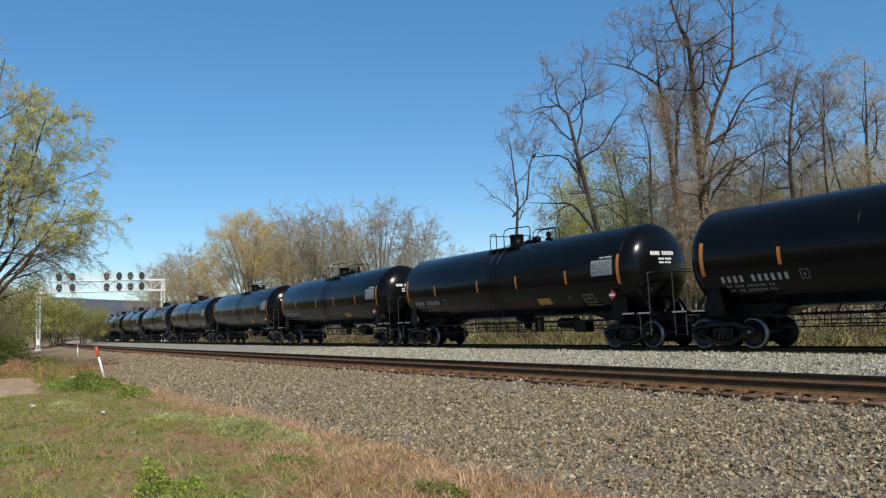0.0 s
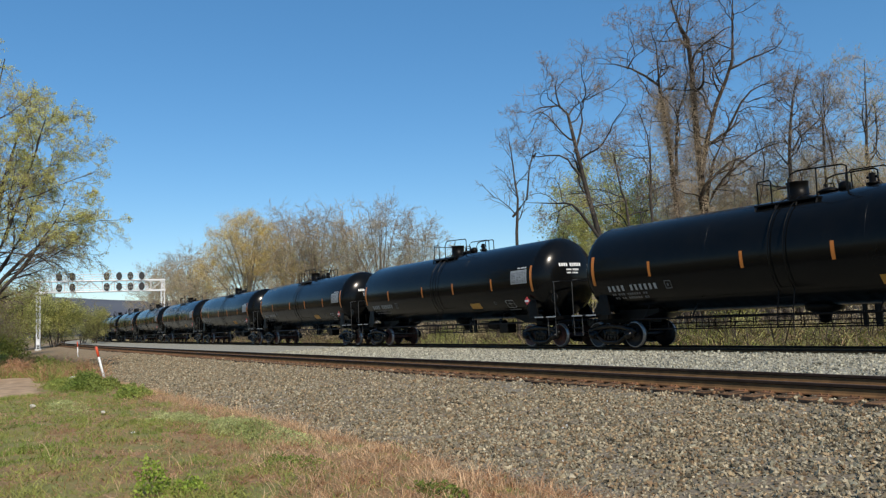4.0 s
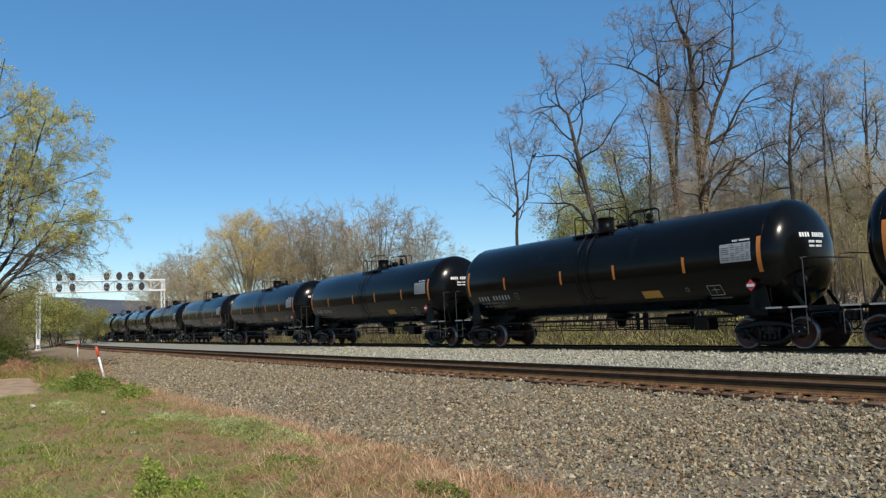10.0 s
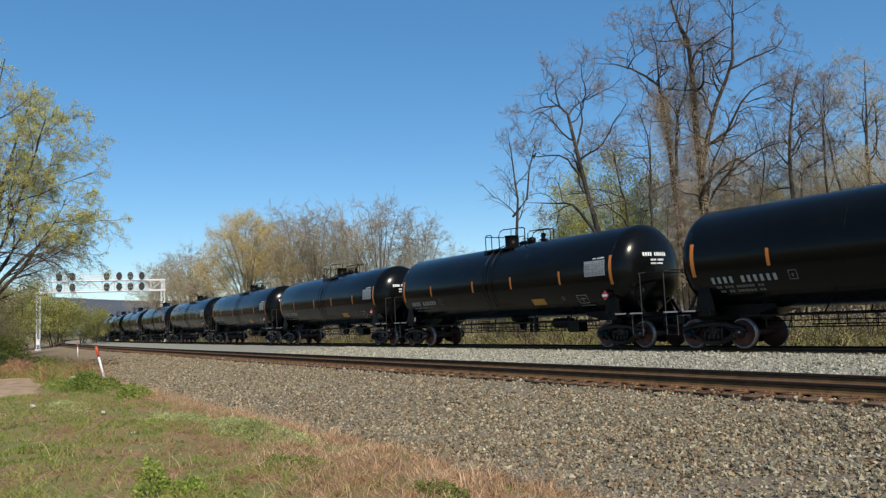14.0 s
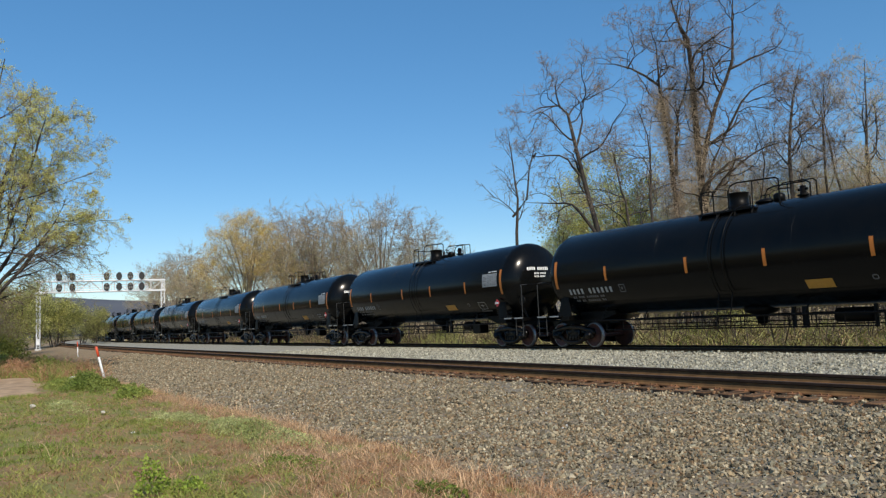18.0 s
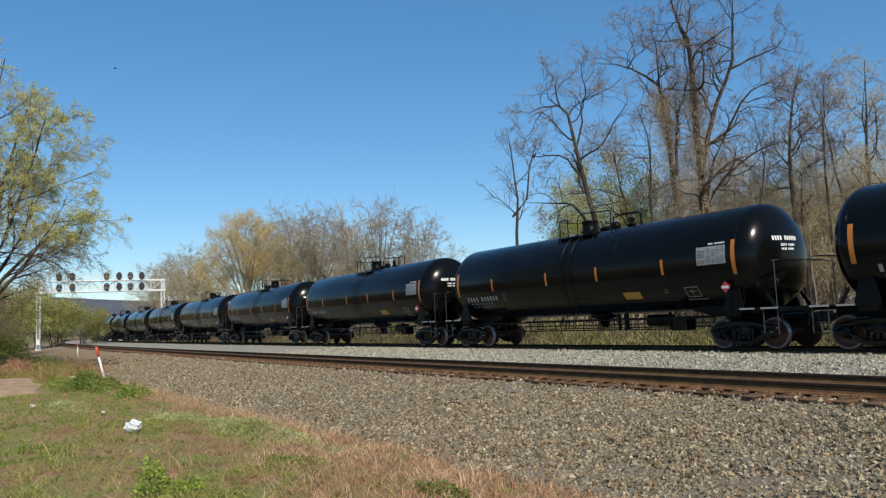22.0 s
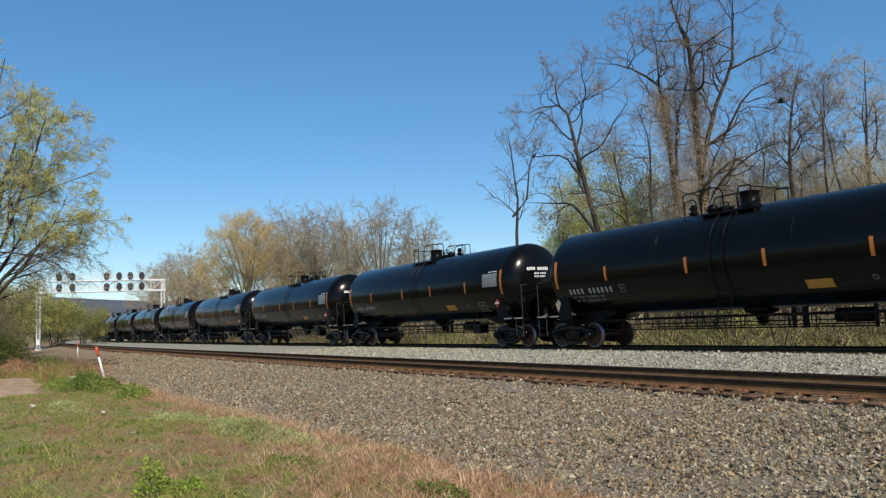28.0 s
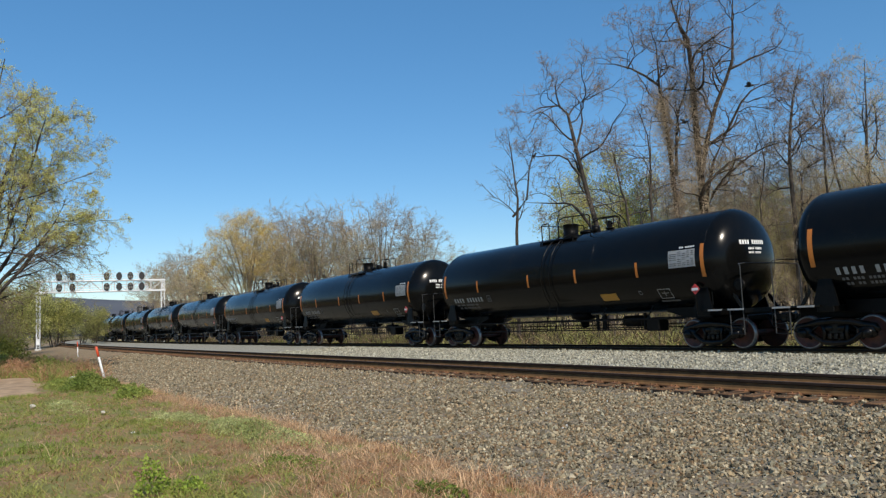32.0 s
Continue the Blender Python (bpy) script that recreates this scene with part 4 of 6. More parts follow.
def curve(points, n=9):
    """Smooth line through a few (x, z) or (x, y, z) places."""
    q = np.array([(a[0], 0.0, a[1]) if len(a) == 2 else a for a in points], float)
    t = np.linspace(0, len(q) - 1, n)
    i = np.clip(t.astype(int), 0, len(q) - 2)
    f = (t - i)[:, None]
    m = np.gradient(q, axis=0)
    return ((2 * f ** 3 - 3 * f ** 2 + 1) * q[i] + (f ** 3 - 2 * f ** 2 + f) * m[i] + (3 * f ** 2 - 2 * f ** 3) * q[i + 1] + (f ** 3 - f ** 2) * m[i + 1])


def build_tree(m, label, seed, stems, orders, bark, twig, crown=None, group="", wobble=0.11, split=False, vines=0, rmin=0.0078, slim=0.76):
    """stems: (places, base radius). orders: (kids, lo, angle, spread, ratio, rr, n, wander, up). crown: (material, how many, size, droop, scatter)."""
    rng = np.random.default_rng(seed)
    tree = thing("tree", m, label, "tree", group)
    lines, radii, lens = [], [], []
    for places, r in stems:
        c = curve(places)
        c[1:, :2] += rng.normal(0, wobble, (len(c) - 1, 2)).cumsum(0) * 0.6
        ln = np.linalg.norm(np.diff(c, axis=0), axis=1).sum()
        lines.append(c)
        radii.append(r * slim * np.linspace(1, 0.08, len(c)))
        lens.append(ln)
    pts, rad, Ln = np.array(lines), np.array(radii), np.array(lens)
    for i in range(len(pts)):
        v, f = tubes(pts[i:i + 1], rad[i:i + 1], 8)
        part("trunk" if i == 0 else "stem", mesh_np("trunk", v, f, True), bark, tree)
    dirs = np.gradient(pts, axis=1)
    dirs /= np.linalg.norm(dirs, axis=2, keepdims=True)
    big, fine, ends = [], [], None
    for k, (kids, lo, ang, spread, ratio, rr, n, wander, up) in enumerate(orders):
        base = np.clip(Ln, 5.5, 9.0) if k == 0 else Ln
        P, D, L2, R2 = shoots(rng, pts, dirs, rad, base, kids, lo, (ang, spread), ratio, rr, rmin)
        if k == 0:
            keep = rng.random(len(P)) < np.repeat(np.clip(Ln / 9.0, 0.3, 1.0), kids)
            P, D, L2, R2 = P[keep], D[keep], L2[keep], R2[keep]
        pts, dirs, rad = limbs(rng, P, D, L2, R2, n, wander, up, 0.25)
        Ln = L2
        (big if k < 2 else fine).append(tubes(pts, rad, 5 if k < 1 else (4 if k == 1 else 3)))
        ends = pts
        if k == 0 and split:
            big = []
            for q in range(len(pts)):
                part("bough", mesh_np("bough", *tubes(pts[q:q + 1], rad[q:q + 1], 5), True), bark, tree)
    if big:
        part("branch_mass", mesh_np("branch_mass", *merge(big), True), bark, tree)["kind"] = "stuff"
    if fine:
        part("twig_mass", mesh_np("twig_mass", *merge(fine), True), twig, tree, "tangle of fine twigs")["kind"] = "stuff"
    if vines:
        at = []
        for c in lines[:3:2]:
            t = rng.uniform(0.5, 3.5, vines)
            i = t.astype(int)
            f = (t - i)[:, None]
            at.append(c[i] * (1 - f) + c[i + 1] * f)
        at = np.concatenate(at)
        at += rng.normal(0, 0.16, at.shape) * (1 + 2.2 * np.clip(1 - at[:, 2:] / 11.0, 0, 1) * np.array([1.6, 1.6, 0.3]))
        V0, _, V2 = limbs(rng, at, rng.normal(size=at.shape) * np.array([1, 1, 0.6]), rng.uniform(0.4, 1.7, len(at)), np.full(len(at), 0.012), 6, 0.4, 0.08, 0.5)
        part("vine_tangle", mesh_np("vine_tangle", *tubes(V0, V2, 3), True), TWIG_TAN, tree, "dry vines hanging round the trunk")["kind"] = "stuff"
    for cr in ([crown] if isinstance(crown, tuple) else crown or []):
        material, count, size, droop, scatter, zlo, zhi = cr
        flat = ends[:, 1:].reshape(-1, 3)
        z = flat[:, 2]
        span = z.min() + (z.max() - z.min()) * np.array([zlo, zhi])
        flat = flat[(z >= span[0]) & (z <= span[1])]
        at = flat[rng.integers(0, len(flat), count)] + rng.normal(0, scatter, (count, 3))
        part("crown", mesh_np("crown", *leaves(rng, at, size, droop)), material, tree)["kind"] = "stuff"
    return tree


def stand(bearing, dist, z=0.0):
    x, y = spot(bearing, dist)
    return Matrix.Translation((x, y, z)) @ Matrix.Rotation(radians(bearing), 4, "Z")


BARE = [(10, 0.18, 52, 16, 0.52, 0.58, 12, 0.30, 0.035), (8, 0.12, 50, 16, 0.52, 0.6, 9, 0.30, 0.03), (6, 0.12, 46, 16, 0.55, 0.62, 5, 0.26, 0.02), (4, 0.15, 38, 16, 0.7, 0.8, 3, 0.2, 0.01)]
# the tall vine-hung tree in the middle of the right-hand woods
build_tree(stand(38.3, 48, -0.2), "tall bare tree with vine-covered trunk and crooked limbs", 11, [
    ([(0.7, 0), (0.6, 7.8), (0.5, 14.1), (0.4, 17.5), (-0.3, 19.0), (-0.7, 21.0)], 0.36),
    ([(0.7, 9.5), (1.5, 12.9), (2.6, 15.2), (3.1, 17.0), (3.3, 19.2), (3.8, 21.0)], 0.2),
    ([(-0.7, 0), (-0.8, 8.1), (-1.2, 12.8), (-1.4, 15.2), (-2.5, 16.1), (-3.7, 16.8), (-5.0, 17.1)], 0.23),
    ([(-1.35, 14.5), (-1.6, 17.3), (-1.8, 19.2)], 0.1),
    ([(-0.75, 9.5), (-0.5, 13.1), (0.1, 15.2), (0.0, 17.6)], 0.13),
    ([(0.7, 7.0), (1.6, 10.2), (3.3, 13.5), (4.4, 14.4), (5.4, 14.4)], 0.15),
    ([(0.7, 6.2), (1.3, 8.2), (3.0, 9.9), (4.5, 10.7), (5.8, 10.9)], 0.15),
    ([(2.7, 15.6), (4.1, 16.2), (5.3, 16.6), (5.9, 17.6)], 0.09),
    ([(0.5, 15.2), (1.5, 16.8), (2.3, 18.6)], 0.09),
    ([(0.4, 17.3), (0.2, 19.0), (0.6, 21.0)], 0.1),
    ([(-3.2, 16.5), (-2.7, 17.7), (-3.0, 18.9)], 0.07),
    ([(1.9, 0), (1.5, 4.5), (1.0, 8.5), (0.8, 12.5)], 0.07), ([(-0.1, 0), (0.0, 5.5), (0.3, 10.5)], 0.07), ([(2.6, 0), (2.2, 5.0), (2.4, 8.6)], 0.06), ([(-1.8, 0), (-1.5, 5.0), (-1.1, 9.0)], 0.06)], BARE, BARK_VINE, TWIG, None, split=True, vines=1700)
build_tree(stand(45.4, 45, -0.2), "crooked bare tree with a long low arching limb", 12, [
    ([(0.8, 0), (0.4, 6.2), (-0.3, 8.7), (-0.8, 11.1), (-1.0, 12.8), (-1.4, 13.7), (-2.4, 13.8), (-3.3, 13.5)], 0.24),
    ([(-0.75, 10.9), (-0.3, 12.5), (-0.2, 13.8), (0.6, 14.4)], 0.1),
    ([(-1.4, 13.6), (-1.6, 14.8), (-1.5, 15.8)], 0.08),
    ([(0.35, 5.8), (-0.9, 7.7), (-2.3, 8.0), (-4.2, 8.2)], 0.14),
    ([(-0.5, 9.5), (-1.3, 10.7), (-2.8, 10.8), (-3.8, 11.1)], 0.09),
    ([(2.2, 0), (2.0, 6.5), (1.7, 8.4), (1.3, 10.5), (1.0, 11.5)], 0.13),
    ([(3.2, 0), (3.4, 6.6), (3.6, 9.0), (3.6, 11.5), (3.0, 13.4)], 0.14)], BARE, BARK, TWIG, None, split=True)
build_tree(stand(51.2, 45, -0.2), "slender bare tree that forks into twisted limbs", 13, [
    ([(0.0, 0), (0.0, 5.6), (0.0, 7.5), (-0.1, 9.2), (-0.3, 11.4), (-0.4, 12.3)], 0.15),
    ([(0.0, 7.3), (0.8, 8.3), (0.8, 10.0), (1.2, 11.3), (1.6, 12.0)], 0.1)], [(10, 0.3, 50, 14, 0.34, 0.5, 9, 0.28, 0.04), (7, 0.12, 46, 14, 0.5, 0.55, 7, 0.28, 0.02), (6, 0.12, 42, 15, 0.55, 0.7, 4, 0.22, 0.0)], BARK, TWIG, split=True)
build_tree(stand(32.1, 50, -0.2), "straight bare tree with short upturned side branches", 14, [
    ([(0.3, 0), (0.4, 8.1), (0.5, 10.7), (0.8, 13.3), (0.8, 14.4), (1.2, 15.8)], 0.2),
    ([(0.5, 10.5), (1.4, 11.6), (2.3, 12.4), (2.6, 13.6)], 0.09),
    ([(0.9, 0), (1.0, 8.3), (1.8, 9.7), (3.4, 10.2)], 0.12),
    ([(2.2, 0), (2.3, 10.9), (2.5, 12.6), (2.8, 15.0)], 0.12),
    ([(-1.2, 0), (-1.4, 7.0), (-1.0, 10.5), (-1.5, 13.0)], 0.1)], [(14, 0.22, 56, 12, 0.34, 0.5, 10, 0.26, 0.05)] + BARE[1:], BARK, TWIG, None, split=True)
build_tree(stand(27.2, 52, -0.2), "bare spreading tree with a dense twig crown", 15, [
    ([(0.0, 0), (0.2, 8.8), (0.4, 11.3), (0.6, 16.0)], 0.24),
    ([(0.2, 3.5), (-1.2, 7.5), (-1.9, 11.5), (-2.2, 14.0)], 0.16),
    ([(0.2, 4), (1.6, 8), (2.0, 12), (2.4, 15)], 0.16)], BARE, BARK, TWIG_TAN, (LEAF_OLIVE, 5000, 0.075, 0, 0.15, 0, 1))

# thickets of slender trees between and behind them
YOUNG = [(16, 0.15, 42, 12, 0.34, 0.5, 5, 0.2, 0.07), (7, 0.15, 45, 16, 0.52, 0.6, 4, 0.25, 0.03), (5, 0.1, 45, 18, 0.6, 0.7, 2, 0.25, 0.02)]


def thicket_stems(seed, count, width, height):
    rng = np.random.default_rng(seed)
    out = []
    for k in range(count):
        x, h = rng.uniform(-width, width), height * rng.uniform(0.6, 1.0)
        y = rng.uniform(-1.2, 1.2)
        out.append(([(x, y, 0), (x + rng.normal(0, 0.4), y, h * 0.45), (x + rng.normal(0, 0.9), y + rng.normal(0, 0.6), h)], 0.07 + 0.004 * h))
    return out


_young = build_tree(stand(43.4, 52, -0.2), "young tree with pale yellow-green spring leaves", 21, thicket_stems(1, 5, 1.6, 11.5), YOUNG, BARK, TWIG_TAN, (LEAF_YELLOW, 20000, 0.13, 0, 0.22, 0, 1), "understorey trees")
_olive = build_tree(stand(35.2, 56, -0.2), "slender young tree with olive leaf buds", 22, thicket_stems(2, 6, 2.2, 12.5), YOUNG, BARK_PALE, TWIG_TAN, (LEAF_OLIVE, 9000, 0.09, 0, 0.22, 0, 1), "understorey trees")
_tan = build_tree(stand(29.8, 60, -0.2), "thicket of bare tan saplings", 23, thicket_stems(3, 7, 2.6, 14.5), YOUNG, BARK_PALE, TWIG_TAN, (BUD_TAN, 17000, 0.08, 0, 0.22, 0, 1), "understorey trees")
for src, b, d, z, sc, turn in ((_young, 47.8, 50, -0.2, 0.8, 40), (_young, 41.4, 56, 0.0, 0.9, 160), (_young, 45.6, 54, 0.0, 0.95, 250), (_olive, 30.6, 58, 0.0, 0.95, 70), (_olive, 37.2, 60, 0.0, 1.0, 200), (_tan, 33.6, 60, 0.0, 0.95, 100),
                               (_tan, 26.0, 58, 0.0, 0.95, 210), (_tan, 39.6, 60, 0.1, 0.9, 300), (_olive, 27.4, 60, 0.1, 0.95, 280), (_tan, 36.0, 62, 0.1, 1.0, 20), (_young, 32.6, 54, -0.1, 0.75, 250), (_tan, 24.0, 56, 0, 0.95, 10),
                               (_tan, 31.4, 54, 0, 0.8, 330), (_tan, 34.8, 54, 0, 0.8, 150), (_tan, 37.8, 55, 0, 0.75, 60), (_olive, 39.0, 54, 0, 0.7, 220), (_tan, 35.4, 52, 0, 0.72, 80), (_tan, 33.0, 52, 0, 0.78, 190), (_tan, 30.4, 51, 0, 0.8, 260), (_tan, 28.4, 53, 0, 0.85, 40), (_tan, 36.8, 51, 0, 0.66, 310), (_olive, 34.2, 51, 0, 0.66, 110), (_olive, 29.2, 51, 0, 0.75, 150), (_tan, 26.6, 52, 0, 0.8, 120), (_tan, 40.6, 53, 0, 0.62, 170)):
    c = copy_thing(src, stand(b, d, z) @ Matrix.Rotation(radians(turn), 4, "Z"))
    c.scale = (sc, sc, sc)

# ---- the group of round-crowned trees farther down the line ----
ROUND = [(9, 0.25, 56, 14, 0.46, 0.52, 7, 0.18, 0.03), (7, 0.12, 44, 14, 0.55, 0.58, 5, 0.2, 0.03), (6, 0.12, 38, 15, 0.6, 0.65, 3, 0.2, 0.02)]


def vase(h, w, r, seed):
    """Stems that fan out from a short trunk to a rounded crown."""
    rng = np.random.default_rng(seed)
    out = [([(0, 0, 0), (0.1, 0, h * 0.2), (0, 0, h * 0.45), (rng.normal(0, 0.3), 0, h * 0.68)], r)]
    for k in range(15):
        a = k * 2.4 + rng.uniform(-0.3, 0.3)
        f = radians(10 + 72 * (k + 0.5) / 15)
        rad, top = w * math.sin(f) * 0.95, h * (0.29 + 0.44 * math.cos(f)) * rng.uniform(0.94, 1.06)
        x, y = math.cos(a) * rad, math.sin(a) * rad
        z0 = h * rng.uniform(0.08, 0.2)
        out.append(([(0, 0, z0), (x * 0.42, y * 0.42, z0 + (top - z0) * 0.52), (x * 0.8, y * 0.8, z0 + (top - z0) * 0.85), (x, y, top)], r * 0.5))
    return out


build_tree(stand(71.0, 112, -0.1), "round-crowned tree with orange-yellow spring buds", 31, vase(22.8, 7.3, 0.28, 1), ROUND, BARK_PALE, TWIG_TAN, [(BUD_YELLOW, 42000, 0.13, 0, 0.3, 0.2, 1.0), (BUD_ORANGE, 9000, 0.12, 0, 0.3, 0.3, 0.9)], "round-crowned trees", rmin=0.0155)
_gr = build_tree(stand(66.0, 108, -0.1), "round-crowned bare tree with grey-brown twigs", 32, vase(22.6, 7.4, 0.28, 2), ROUND, BARK_PALE, TWIG_PALE, [(BUD_TAN, 6000, 0.11, 0, 0.25, 0, 0.95), (LEAF_OLIVE, 4000, 0.11, 0, 0.3, 0, 0.6)], "round-crowned trees", rmin=0.0155)
_br = build_tree(stand(68.4, 116, -0.1), "round-crowned tree with tan buds and fine brown twigs", 33, vase(21.2, 6.8, 0.26, 3), ROUND, BARK_PALE, TWIG_TAN, [(BUD_TAN, 9000, 0.12, 0, 0.25, 0, 1), (BUD_ORANGE, 3500, 0.12, 0, 0.25, 0.2, 0.8), (LEAF_OLIVE, 4000, 0.11, 0, 0.3, 0, 0.6)], "round-crowned trees", rmin=0.0155)
for src, b, d, sc, turn in ((_gr, 61.3, 104, 1.02, 90), (_br, 63.6, 112, 1.05, 140), (_gr, 67.6, 118, 1.1, 200), (_gr, 58.4, 104, 0.86, 30), (_br, 76.0, 176, 1.0, 60), (_gr, 75.0, 150, 0.95, 300), (_br, 74.0, 132, 0.85, 250),
                            (_gr, 77.2, 200, 1.05, 10), (_tan, 55.0, 92, 0.5, 0), (_tan, 53.2, 84, 0.42, 90), (_olive, 71.0, 96, 0.55, 50), (_young, 66.8, 92, 0.5, 20), (_olive, 62.8, 90, 0.5, 190), (_tan, 69.8, 96, 0.55, 240), (_tan, 73.5, 120, 0.6, 30), (_olive, 74.6, 126, 0.55, 140), (_tan, 68.3, 94, 0.48, 100), (_tan, 65.2, 92, 0.48, 310), (_olive, 60.9, 88, 0.42, 20), (_tan, 59.3, 88, 0.42, 220), (_tan, 72.2, 104, 0.55, 70)):
    c = copy_thing(src, stand(b, d, 0.0) @ Matrix.Rotation(radians(turn), 4, "Z"))
    c.scale = (sc, sc, sc)

# ---- the tree and shrubs on the camera's side, at the left ----
SWEEP = [(11, 0.22, 40, 12, 0.44, 0.5, 9, 0.12, -0.01), (8, 0.12, 36, 12, 0.55, 0.55, 7, 0.13, -0.045), (5, 0.12, 33, 12, 0.6, 0.6, 5, 0.13, -0.07), (4, 0.15, 30, 12, 0.7, 0.8, 2, 0.1, -0.06)]
build_tree(stand(89.9, 45.0, -0.65), "spreading tree with yellow-green young leaves and drooping outer twigs", 41, [
    ([(-0.4, 0), (0.0, 2.5), (0.8, 6.4), (1.8, 11.0), (2.9, 16.6)], 0.36),
    ([(0.1, 0.3, 2.2), (1.8, 1.0, 6.5), (3.0, 1.6, 11.5), (4.0, 2.0, 16.0)], 0.18),
    ([(0.1, -0.2, 2.0), (2.4, -1.0, 6.4), (3.8, -1.6, 10.6), (4.6, -2.0, 13.4)], 0.18),
    ([(0.0, 0.2, 1.9), (2.6, 0.8, 5.6), (4.4, 1.4, 9.2), (5.3, 1.8, 12.4)], 0.18),
    ([(0.0, -0.2, 1.8), (2.8, -0.8, 4.9), (4.4, -1.4, 7.4), (5.2, -1.8, 9.2)], 0.16),
    ([(0.0, 1.5), (2.0, 4.1), (3.8, 6.2), (4.7, 7.0), (5.4, 7.1)], 0.18),
    ([(-0.1, 2.3), (-1.0, 5.6), (-1.3, 10.2), (-0.5, 14.6)], 0.2),
    ([(0.1, 2.5), (1.4, 6.1), (2.6, 9.9), (3.4, 13.4)], 0.19),
    ([(0.0, 2.0), (-2.0, 4.1), (-4.1, 5.8)], 0.16)], SWEEP, BARK, TWIG,
    [(LEAF_YELLOW, 96000, 0.064, 0.4, 0.05, 0.25, 1.0), (LEAF_OLIVE, 26000, 0.062, 0.6, 0.05, 0.0, 0.7)], split=True)
SHRUB = [(12, 0.1, 40, 14, 0.5, 0.5, 5, 0.2, 0.03), (6, 0.1, 42, 16, 0.5, 0.6, 4, 0.22, 0.02), (4, 0.1, 42, 18, 0.6, 0.8, 2, 0.2, 0.0)]


def shrub_stems(seed, count, w, h):
    rng = np.random.default_rng(seed)
    out = []
    for k in range(count):
        a, l = rng.uniform(0, 6.28), rng.uniform(0.3, 1.0)
        x, y = math.cos(a) * w * l, math.sin(a) * w * l
        out.append(([(x * 0.15, y * 0.15, 0), (x * 0.5, y * 0.5, h * 0.5), (x, y, h * rng.uniform(0.7, 1))], 0.05))
    return out


_sg = build_tree(stand(83.2, 138, -0.5), "broad shrub in yellow-green spring leaf", 51, shrub_stems(1, 9, 3.0, 6.0), SHRUB, BARK, TWIG, [(LEAF_YELLOW, 7500, 0.14, 0, 0.2, 0.2, 1), (LEAF_GREEN, 8000, 0.14, 0, 0.25, 0, 0.7)], "trackside shrubs")
_sb = build_tree(stand(87.4, 66, -0.7), "tangled grey-brown shrub with few leaves", 52, shrub_stems(2, 10, 2.0, 3.6), SHRUB, BARK, TWIG, [(LEAF_GREEN, 3600, 0.08, 0, 0.15, 0, 1), (BUD_RED, 1800, 0.08, 0, 0.15, 0, 1)], "trackside shrubs")
_so = build_tree(stand(81.15, 142, -0.5), "broad shrub with olive leaf buds", 53, shrub_stems(3, 9, 2.6, 5.6), SHRUB, BARK, TWIG, [(LEAF_OLIVE, 6000, 0.14, 0, 0.2, 0, 1), (LEAF_GREEN, 5000, 0.14, 0, 0.25, 0, 1)], "trackside shrubs")
for o in (_sg, _sb, _so):
    o.name = "shrub"
    o["category"] = "shrub"
for src, b, d, sc, turn in ((_sg, 83.6, 134, 1.3, 60), (_so, 84.6, 140, 1.6, 100), (_sb, 81.95, 150, 1.6, 200), (_so, 86.0, 100, 1.3, 150), (_sb, 87.6, 58, 0.8, 80), (_sb, 86.6, 72, 0.7, 200),
                            (_sb, 88.8, 54, 0.9, 300), (_sg, 81.25, 172, 0.95, 300), (_sb, 87.2, 90, 1.9, 10), (_sb, 87.0, 80, 1.0, 130), (_sb, 88.0, 76, 1.7, 40), (_sg, 85.6, 136, 1.4, 90)):
    c = copy_thing(src, stand(b, d, -0.55) @ Matrix.Rotation(radians(turn), 4, "Z"))
    c.scale = (sc, sc, sc)

for k in range(16):
    x, y, h = along(-3.5 - k * 6.3, -8.5 - (k * 7 % 5) * 1.1)
    c = copy_thing(_sb if k % 3 else _so, Matrix.Translation((x, y, -0.25)) @ Matrix.Rotation(k * 1.7, 4, "Z"))
    c.scale = (0.42 + 0.06 * (k % 4),) * 3

# ---- distance: wooded ridge and far woods ----


def build_ridge():
    rng = np.random.default_rng(8)
    B = np.linspace(20, 130, 221)
    rows = []
    for d, h in ((1500, 0.0), (1900, 0.35), (2300, 0.75), (2700, 1.0), (3300, 0.9)):
        bump = 0.5 * np.sin(B * 0.21 + 1) + 0.3 * np.sin(B * 0.47) + rng.normal(0, 0.03, len(B))
        z = h * (112 + 10 * bump) * np.interp(B, [20, 60, 78, 84, 100, 130], [0.8, 0.85, 1.02, 1.12, 1.1, 0.8]) - 2
        rows.append(np.stack([-np.sin(np.radians(B)) * d, np.cos(np.radians(B)) * d, z], -1))
    V = np.stack(rows, 1)
    k = len(rows)
    i, j = np.meshgrid(np.arange(len(B) - 1), np.arange(k - 1), indexing="ij")
    a = (i * k + j).ravel()
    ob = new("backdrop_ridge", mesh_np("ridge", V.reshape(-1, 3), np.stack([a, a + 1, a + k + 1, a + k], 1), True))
    # distance haze is mixed into the blue-grey base colour of the woods
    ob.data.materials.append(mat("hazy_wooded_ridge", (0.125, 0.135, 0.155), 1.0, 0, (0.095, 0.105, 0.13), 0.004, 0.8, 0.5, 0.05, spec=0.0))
    tagged(ob, "long low wooded ridge hazy in the distance", "hill", kind="structure")


build_ridge()


